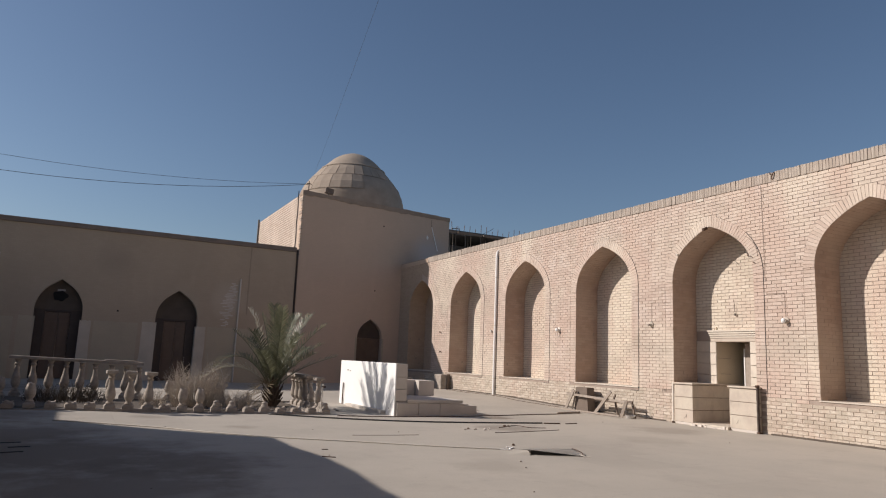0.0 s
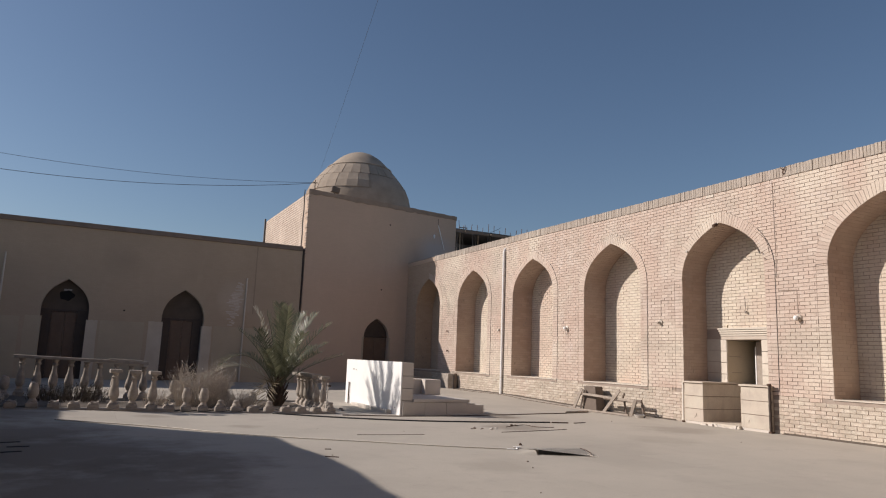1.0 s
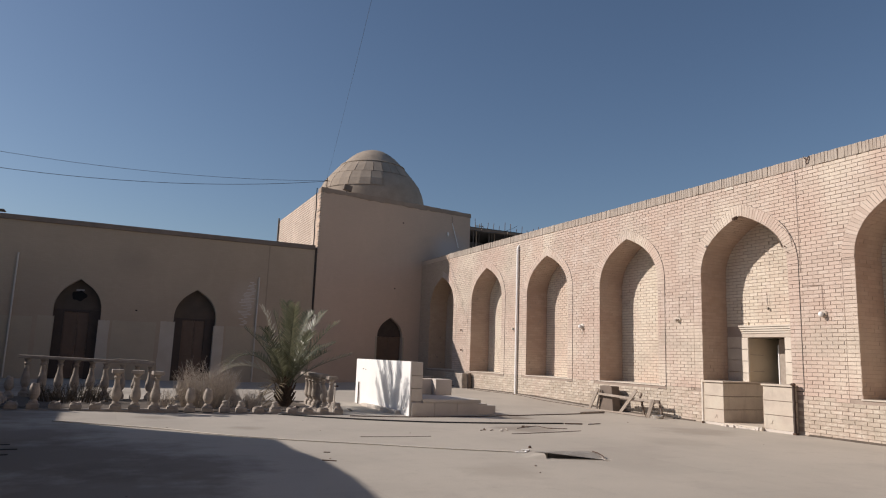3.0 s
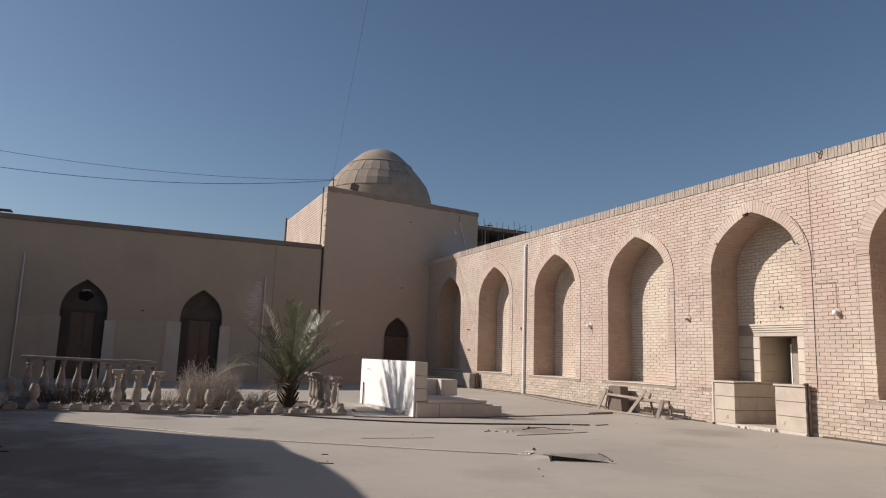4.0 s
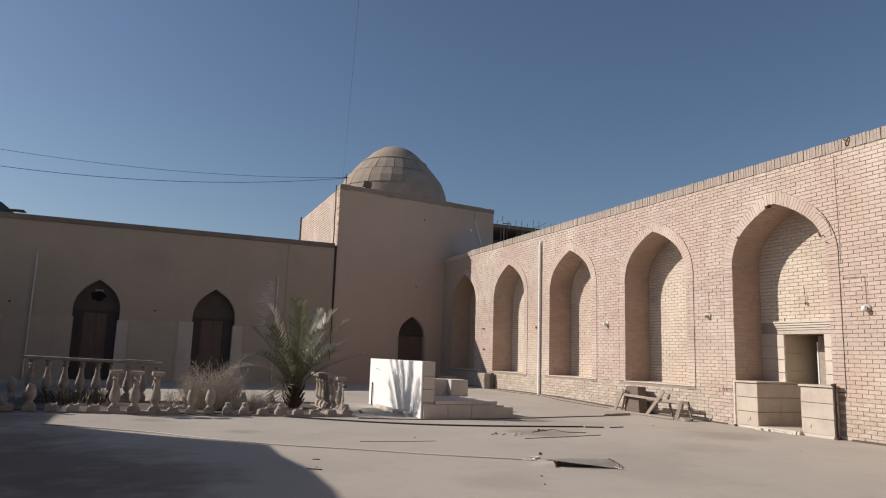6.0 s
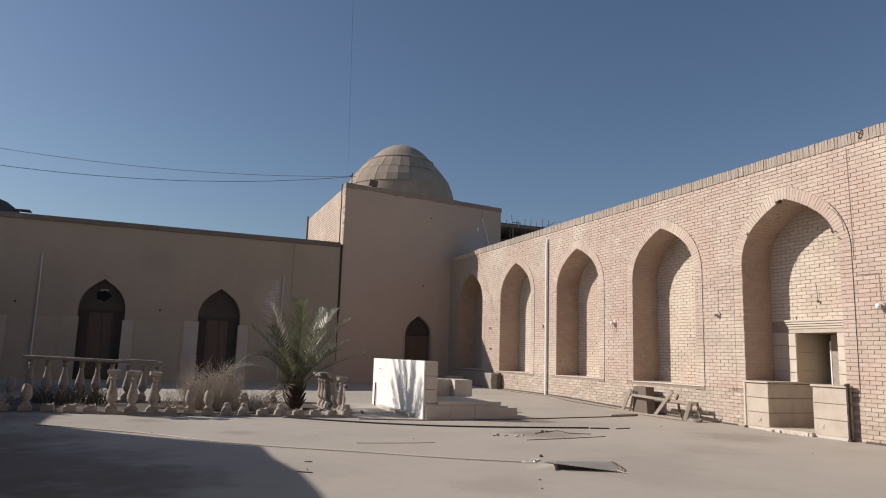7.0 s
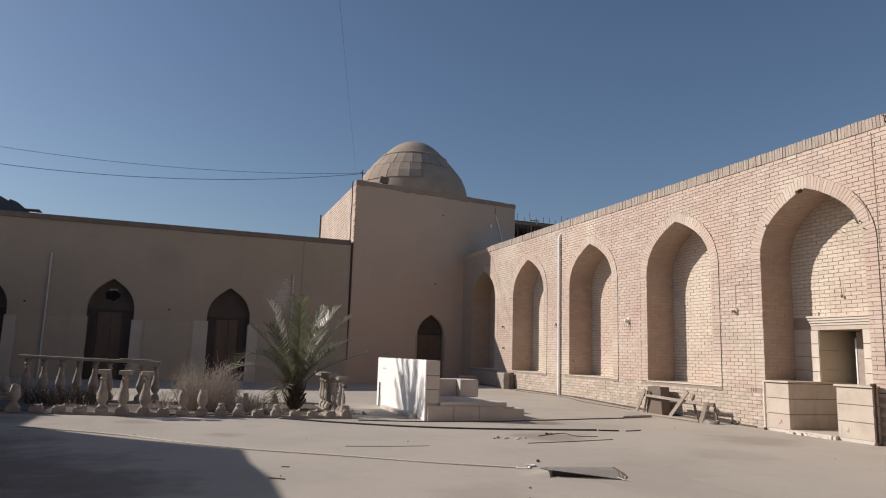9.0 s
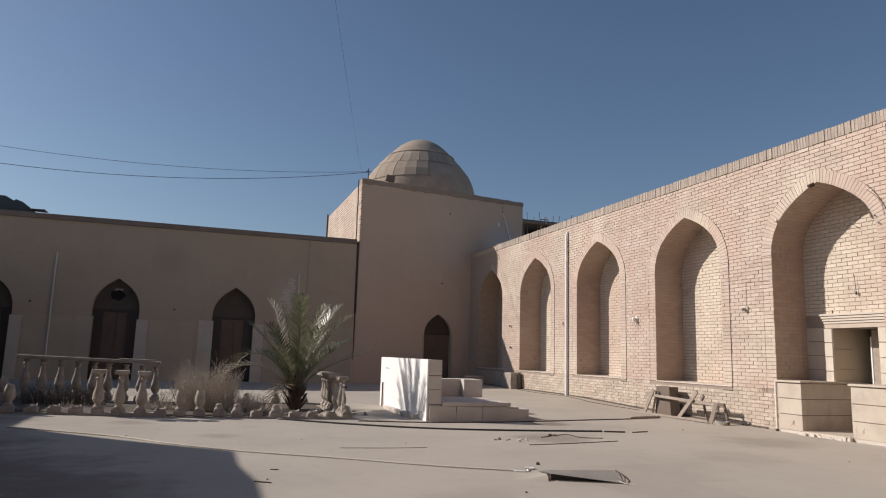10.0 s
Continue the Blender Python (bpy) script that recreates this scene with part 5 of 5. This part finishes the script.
# ---- dry shrubs ----
def dry_shrub(label, x, y, wide, high, count, seed, material=M_TWIG):
    r = random.Random(seed)
    bm = bmesh.new()
    for _ in range(count):
        a, s = r.uniform(0, 2 * math.pi), r.random() ** 0.5
        foot = Vector((wide * 0.75 * s * math.cos(a), 0.45 * wide * s * math.sin(a), 0))
        d = Vector((math.cos(a) * r.uniform(0.1, 0.55), math.sin(a) * r.uniform(0.1, 0.55), 1)).normalized()
        h = high * r.uniform(0.45, 1.05) * (1 - 0.35 * s)
        p = [foot + d * h * f + Vector((r.uniform(-1, 1), r.uniform(-1, 1), 0)) * 0.05 * f for f in (0, 0.35, 0.7, 1)]
        tube(p, 0.006, 3, bm, 0.4)
        for f in (0.4, 0.55, 0.68, 0.8, 0.92):
            q = p[0].lerp(p[3], f)
            e = Vector((r.uniform(-1, 1), r.uniform(-1, 1), r.uniform(0.2, 1))).normalized() * h * r.uniform(0.1, 0.24)
            tube([q, q + e], 0.0035, 3, bm, 0.5)
            w = Vector((r.uniform(-1, 1), r.uniform(-1, 1), r.uniform(-1, 1))).normalized() * 0.014
            v = [bm.verts.new(c) for c in (q + e, q + e + w, q + e * 1.25)]
            bm.faces.new(v)
    t = thing("dry_shrub", label, "shrub", "dry shrubs in the bed", (x, y, gz(x, y) + 0.03))
    tagged(part("branchwork", bm, material, t), kind="stuff")


dry_shrub("dry leafless grey-brown shrub in the flower bed", 1.9, 18.7, 0.74, 1.22, 360, 31)
dry_shrub("low withered weeds among the broken balusters", 2.75, 18.3, 0.5, 0.5, 170, 32)
dry_shrub("small dead weeds behind the balusters", 0.95, 18.8, 0.4, 0.45, 60, 33)
dry_shrub("dry leafless weeds in the shaded bed corner", -0.9, 19.3, 1.1, 0.5, 260, 34, M_DARK_TWIG)

# ---- broken timber frame by the arcade ----
ZB = gz(12.7, 16.5)
timber = thing("timber_frame", "broken grey timber trestle frame against the wall", "trestle", at=(0, 0, ZB))


def beam(a, b, w, h, name, material=M_GREY_WOOD, label=""):
    a, b = Vector(a), Vector(b)
    bm = boxes(((-w / 2, -h / 2, 0), (w / 2, h / 2, (b - a).length)), bevel=0.006)
    bmesh.ops.transform(bm, matrix=Matrix.Translation(a) @ (b - a).to_track_quat("Z", "Y").to_matrix().to_4x4(), verts=bm.verts[:])
    return part(name, bm, material, timber, label)


beam((12.72, 18.15, 0.50), (12.74, 15.58, 0.42), 0.035, 0.065, "rail")
beam((12.64, 16.78, 0.0), (12.70, 16.14, 0.68), 0.035, 0.09, "leg")
beam((12.64, 18.12, 0.0), (12.70, 17.78, 0.64), 0.035, 0.09, "leg")
beam((12.78, 17.95, 0.0), (12.78, 17.76, 0.62), 0.03, 0.05, "leg")
beam((12.64, 15.66, 0.0), (12.70, 15.52, 0.47), 0.035, 0.09, "leg")
beam((12.95, 17.1, 0.38), (12.95, 15.55, 0.42), 0.045, 0.075, "rail", M_DARK_BOARD)
beam((13.02, 16.32, 0.42), (12.98, 16.16, 0.0), 0.04, 0.06, "leg", M_DARK_BOARD)
beam((12.98, 15.6, 0.44), (12.95, 15.44, 0.0), 0.04, 0.06, "leg", M_DARK_BOARD)
beam((12.60, 19.2, 0.03), (12.62, 15.7, 0.04), 0.05, 0.045, "stretcher")
beam((13.0, 16.36, 0.46), (13.0, 16.28, 0.58), 0.045, 0.05, "peg", M_DARK_BOARD)
pan = thing("tin_pan", "dented tin pan on the paving under the trestle", "pan", at=(12.75, 15.42, ZB))
part("bowl", lathe([(0.10, 0.0), (0.14, 0.06), (0.15, 0.08), (0.137, 0.076), (0.09, 0.012)], 20), M_TIN, pan)
crate = thing("plywood_box", "dirty dark plywood box leaning under the wall", "box", at=(12.98, 17.62, ZB))
cb = boxes(((-0.14, -0.34, 0.0), (0.14, 0.3, 0.72)), bevel=0.012)
for v in cb.verts:
    v.co.y *= 1.0 - 0.28 * v.co.z
part("body", cb, M_DARK_BOARD, crate)

# ---- loose things on the paving ----


def on_ground(pts, lift=0.012):
    return [(x, y, gz(x, y) + lift) for x, y in pts]


def smooth_line(pts, n=8):
    out = []
    for i in range(len(pts) - 1):
        p0, p1, p2, p3 = (Vector(pts[max(0, min(len(pts) - 1, i + k))]) for k in (-1, 0, 1, 2))
        for j in range(n):
            t = j / n
            out.append(0.5 * (2 * p1 + (p2 - p0) * t + (2 * p0 - 5 * p1 + 4 * p2 - p3) * t * t + (3 * p1 - p0 - 3 * p2 + p3) * t ** 3))
    return out + [Vector(pts[-1])]


def line_thing(name, label, category, pts, r, material, lift=None):
    return tagged(part(name, tube(smooth_line(on_ground(pts, r if lift is None else lift)), r, 6), material, smooth=True), label, category)


line_thing("hose", "dark rubber hose lying across the paving", "hose", [(3.3, 17.2), (4.57, 16.3), (5.93, 15.35), (7.26, 14.75), (9.02, 14.36)], 0.017, M_CABLE)
line_thing("hose", "second dusty hose in front of the platform", "hose", [(4.9, 16.95), (6.2, 16.5), (7.6, 16.25), (8.77, 16.32), (10.0, 16.5), (11.28, 16.69)], 0.012, M_RUST)
line_thing("cable", "dusty black cable along the foot of the arcade", "cable", [(12.95, 26.4), (12.75, 24.5), (12.95, 22.6), (12.7, 20.6), (12.9, 18.7)], 0.008, M_RUST)
line_thing("rope", "thin dusty cord stretched over the paving", "rope", [(-1.0, 15.3), (0.58, 14.35), (1.5, 13.4), (2.36, 12.62), (3.57, 11.82), (4.55, 11.11), (5.5, 10.55)], 0.011, M_ROPE)
line_thing("cord_end", "knotted white cord end by the metal sheet", "rope", [(5.42, 10.58), (5.56, 10.5), (5.62, 10.62), (5.75, 10.7), (5.66, 10.78)], 0.010, M_WHITE)
line_thing("wire", "short dark wire on the paving", "wire", [(3.75, 12.84), (4.4, 12.76), (5.02, 12.74)], 0.004, M_RUST)
line_thing("wire", "bent dark wire near the debris", "wire", [(7.4, 13.7), (8.06, 14.03), (8.1, 13.6), (8.45, 13.44)], 0.007, M_RUST)
line_thing("rod", "short iron rod on the paving", "rod", [(9.05, 14.34), (9.43, 14.22)], 0.015, M_RUST)
line_thing("batten", "grey timber batten lying on the paving", "plank", [(11.3, 16.75), (12.25, 16.95)], 0.03, M_GREY_WOOD)
line_thing("wire", "long thin wire on the paving near the debris", "wire", [(6.73, 12.81), (7.6, 12.9), (8.51, 13.06)], 0.006, M_RUST)
line_thing("twig", "short dark twig on the shaded paving", "twig", [(2.40, 10.43), (2.56, 10.32)], 0.007, M_RUST)
line_thing("twig", "short dark twig on the sunlit paving", "twig", [(2.62, 11.13), (2.71, 11.10)], 0.006, M_RUST)
rubble("debris", "small dark scraps on the paving", [(6.45, 13.5), (6.55, 13.55), (6.62, 13.42), (6.7, 13.5), (7.7, 13.95), (7.75, 13.88)], 0.034, M_DARK_BOARD, 8)
rubble("chips", "pale plaster chips among the scraps", [(6.9, 13.46), (6.97, 13.4), (7.02, 13.5), (6.78, 13.3)], 0.03, M_BLOCK, 12)
line_thing("rod", "short bent iron rod on the paving", "rod", [(9.58, 14.2), (9.98, 14.28)], 0.010, M_RUST)
pebble = [(2 + r2.uniform(-3, 9), 9 + r2.uniform(-3, 7)) for _ in range(16)]
rubble("gravel", "stray dull pebbles on the dusty paving", pebble, 0.013, M_DARK_BOARD, 9)
for sx, sy, a in ((-1.29, 12.09, 0.15), (-1.34, 11.6, 0.25), (-1.43, 12.56, 0.1)):
    line_thing("stick", "dark dry stick lying in the shade", "stick", [(sx - 0.13 * math.cos(a), sy - 0.13 * math.sin(a)), (sx + 0.13 * math.cos(a), sy + 0.13 * math.sin(a))], 0.007, M_CABLE)
stone = thing("stone", "small dark stone beside the metal sheet", "stone", at=(5.95, 11.0, gz(6, 11)))
sb = bmesh.new()
bmesh.ops.create_icosphere(sb, subdivisions=2, radius=0.026)
for v in sb.verts:
    v.co = v.co * (1 + 0.3 * noise.noise(v.co * 30)) + Vector((0, 0, 0.012))
part("lump", sb, M_RUST, stone)
sheet = thing("metal_sheet", "bent grey metal sheet lying raised on the paving", "sheet", at=(6.2, 10.1, gz(6, 10)))
bm = bmesh.new()
n = 12
verts = []
for j in range(n + 1):
    row = []
    for i in range(n + 1):
        u, v = i / n, j / n
        x = -0.66 + 0.76 * u + (0.17 + 0.25 * u) * v
        y = -0.12 - 0.36 * u + (0.57 + 0.18 * u) * v
        z = 0.01 + 0.068 * (1 - v) * (1 - u) + 0.008 * math.sin(u * 3.0) * v
        row.append(bm.verts.new((x, y, z)))
    verts.append(row)
for a, b in zip(verts, verts[1:]):
    for i in range(n):
        bm.faces.new((a[i], a[i + 1], b[i + 1], b[i]))
sol = bmesh.ops.solidify(bm, geom=bm.faces[:], thickness=0.006)
part("plate", bm, M_SHEET, sheet)
ramp = bmesh.new()
drift_rows = []
for j in range(15):
    q = -0.22 + 1.3 * j / 14
    h = 0.072 * (1 - q) if q > 0 else 0.072 * max(0.0, 1 + q / 0.2) ** 2
    edge = Vector((-0.65 + 0.168 * q, -0.112 + 0.57 * q, 0))
    drift_rows.append([ramp.verts.new(edge + Vector((-0.42 * d, 0.10 * d, max(0.0, h) * (1 - d) ** 2 * (1 + 0.25 * noise.noise(Vector((q * 6, d * 4, 2.0)))) - 0.003))) for d in (k_ / 7 for k_ in range(8))])
for ra_, rb_ in zip(drift_rows, drift_rows[1:]):
    for i in range(7):
        ramp.faces.new((ra_[i], rb_[i], rb_[i + 1], ra_[i + 1]))
part("sand_drift", ramp, M_GROUND, sheet, "dust drifted against the raised edge", smooth=True)
# black strip fills the open gap with painted shade
part("gap_shade", prism([(0.03, -0.012), (0.74, -0.012), (0.74, 0.004), (0.03, 0.066)], 0.0, 0.004, lambda u, v, d: (-0.62 + u * 0.96, -0.085 + d - 0.37 * u, v)), M_CABLE, sheet, "black strip painting the shade under the raised edge")
part("bent_edge", tube([(0.11, -0.49, 0.012), (0.24, -0.30, 0.03), (0.36, -0.02, 0.035), (0.47, 0.24, 0.02)], 0.0065), M_RUST, sheet)
part("clip", tube([(0.06, -0.44, 0.03), (0.10, -0.53, 0.012), (0.16, -0.58, 0.01)], 0.006), M_ROPE, sheet, "pale twist of cord")

# ---- roofs, far buildings and the closed sides of the yard ----
hut = thing("roof_hut", "dark teal sheet-metal gable on the roof", "shed", at=(-6.4, 33.4, 6.3))
part("gable", prism([(-1.6, -0.6), (1.4, -0.6), (1.3, 0.26), (0.9, 0.57), (0.64, 0.67), (0.58, 0.60), (0.27, 0.77), (-1.6, 0.80)], 0.0, 1.6, lambda u, v, d: (u, d, v)), plain_mat("dark_teal_sheet", (0.035, 0.055, 0.06), (0.05, 0.07, 0.075), 2.0, 0.5), hut)
part("loose_plank", boxes(((1.15, -0.1, 0.30), (1.7, 0.5, 0.335)), bevel=0.008, jitter=0.05), M_DARK_BOARD, hut)
far = thing("unfinished_building", "dark concrete frame of an unfinished building", "building", at=(29.0, 60.0, 0))
part("core", boxes(((0.0, 2.5, 0.0), (18.0, 12.0, 13.2))), M_CONCRETE, far)
part("slab", boxes(((-0.6, -0.2, 14.1), (18.5, 12.0, 14.26)), bevel=0.02), M_CONCRETE, far)
part("lower_slab", boxes(((-0.3, 0.0, 11.0), (18.3, 12.0, 11.3))), M_CONCRETE, far)
for i in range(6):
    part("formwork_beam", boxes(((-0.5 + 3 * i, -0.6, 13.85), (2.3 + 3 * i, -0.4, 14.08)), bevel=0.01), M_DARK_BOARD, far)
for i in range(30):
    x = 0.2 + 0.6 * i
    part("prop", tube([(x, 0.2 + 0.5 * (i % 3), 11.3), (x, 0.2 + 0.5 * (i % 3), 14.1)], 0.045, 6), M_GREY_WOOD if i % 4 == 0 else M_STEEL, far)
frng = random.Random(3)
for i in range(26):
    x = 0.3 + 0.68 * i
    part("rebar", tube([(x, 0.4, 14.3), (x + frng.uniform(-0.1, 0.1), 0.4, 14.6 + frng.uniform(0.1, 0.75))], 0.03, 5), M_RUST, far)

for x, h in ((2.4, 0.5), (2.9, 0.6), (3.3, 0.45), (11.6, 0.8), (12.0, 0.9), (12.3, 0.8)):
    part("shutter_post", tube([(x, 0.6, 14.2), (x, 0.6, 14.2 + h)], 0.045, 5), M_STEEL, far)
for x0, x1, h in ((2.4, 3.3, 0.35), (11.6, 12.3, 0.6)):
    part("shutter_rail", tube([(x0, 0.6, 14.2 + h), (x1, 0.6, 14.2 + h + 0.05)], 0.04, 5), M_STEEL, far)

WEST_X = -7.0
west = part("wall_west", prism([(-5.0, -0.2), (32.3, -0.2), (32.3, 4.05), (18.9, 4.05), (18.05, 6.1), (-5.0, 6.1)], 0.0, 5.0, lambda u, v, d: (WEST_X - d, u, v)), M_PLAIN)
tagged(west, "plain plastered building closing the yard", "wall", kind="structure")
# added out of view: keeps sky off the foreground and draws its shadow edge
veranda = thing("veranda", "unseen flat roof on posts, added to shade the yard", "veranda")
part("roof", prism([(WEST_X, -3.0), (-2.52, -3.0), (-2.54, 10.9), (-2.42, 12.0), (-2.41, 13.2), (-2.55, 14.3), (-2.56, 15.42), (WEST_X, 15.42)], 3.0, 3.2, lambda u, v, d: (u, v, d)), M_PLAIN, veranda, "roof slab, its uneven edge shaped to the ground shadow")
for y_ in (-2.0, 2.2, 6.4, 10.6, 14.8):
    part("post", boxes(((-3.2, y_ - 0.15, -0.1), (-2.9, y_ + 0.15, 3.0)), bevel=0.01), M_PLAIN, veranda)
# unseen wall, built 13 m tall to block sky and bounce warm light
south = part("wall_south", boxes(((WEST_X, -3.6, -0.2), (WALL_X + 1.4, -3.0, 13.0))), M_PLAIN)
tagged(south, "unseen plain wall behind the yard, raised to shape the light", "wall", kind="structure")

# ---- pieces of the arcade: voussoirs of every niche, bricks of the pier ----
inner_pts = [(x, z) for x, z in INNER]
outer_pts = [(x, z) for x, z in OUTER]


def along_curve(pts, f):
    seg = [math.dist(a, b) for a, b in zip(pts, pts[1:])]
    s = f * sum(seg)
    for (a, b), q in zip(zip(pts, pts[1:]), seg):
        if s <= q + 1e-9:
            return (a[0] + (b[0] - a[0]) * s / q, a[1] + (b[1] - a[1]) * s / q)
        s -= q
    return pts[-1]


VOUSSOIRS = 27
for i in range(VOUSSOIRS):
    f0, f1 = (i + 0.05) / VOUSSOIRS, (i + 0.95) / VOUSSOIRS
    for side in (-1, 1):
        q = [along_curve(inner_pts, f0), along_curve(outer_pts, f0), along_curve(outer_pts, f1), along_curve(inner_pts, f1)]
        front = -0.001 - rng.uniform(0, 0.004)
        vs = [(front, side * a, b) for a, b in q] + [(0.03, side * a, b) for a, b in q]
        me = bpy.data.meshes.new("voussoir")
        me.from_pydata(vs, [], [(0, 1, 2, 3), (0, 4, 5, 1), (1, 5, 6, 2), (2, 6, 7, 3), (3, 7, 4, 0)])
        me.materials.append(M_BRICK_PIECE)
        # browner copy for the half arch inside the tower's painted shadow
        old = me.copy()
        old.materials[0] = M_SHADE_PIECE
        for c in NICHES:
            if c > 7:
                ob = new("voussoir", old if c > SHADE_BAY and side > 0 else me)
                ob.parent = arcade
                ob.location = (WALL_X, c, SPRING)
for ab, bb, at_, bt, z0, z1 in pier_bricks:
    c = brick_corners(ab, bb, at_, bt, z0, z1, 0.011, east_face)
    me = bpy.data.meshes.new("brick")
    me.from_pydata(c, [], [(0, 1, 2, 3), (1, 0, 4, 5), (2, 1, 5, 6), (3, 2, 6, 7), (0, 3, 7, 4)])
    me.materials.append(M_BRICK_PIECE)
    ob = new("brick", me)
    ob.parent = arcade
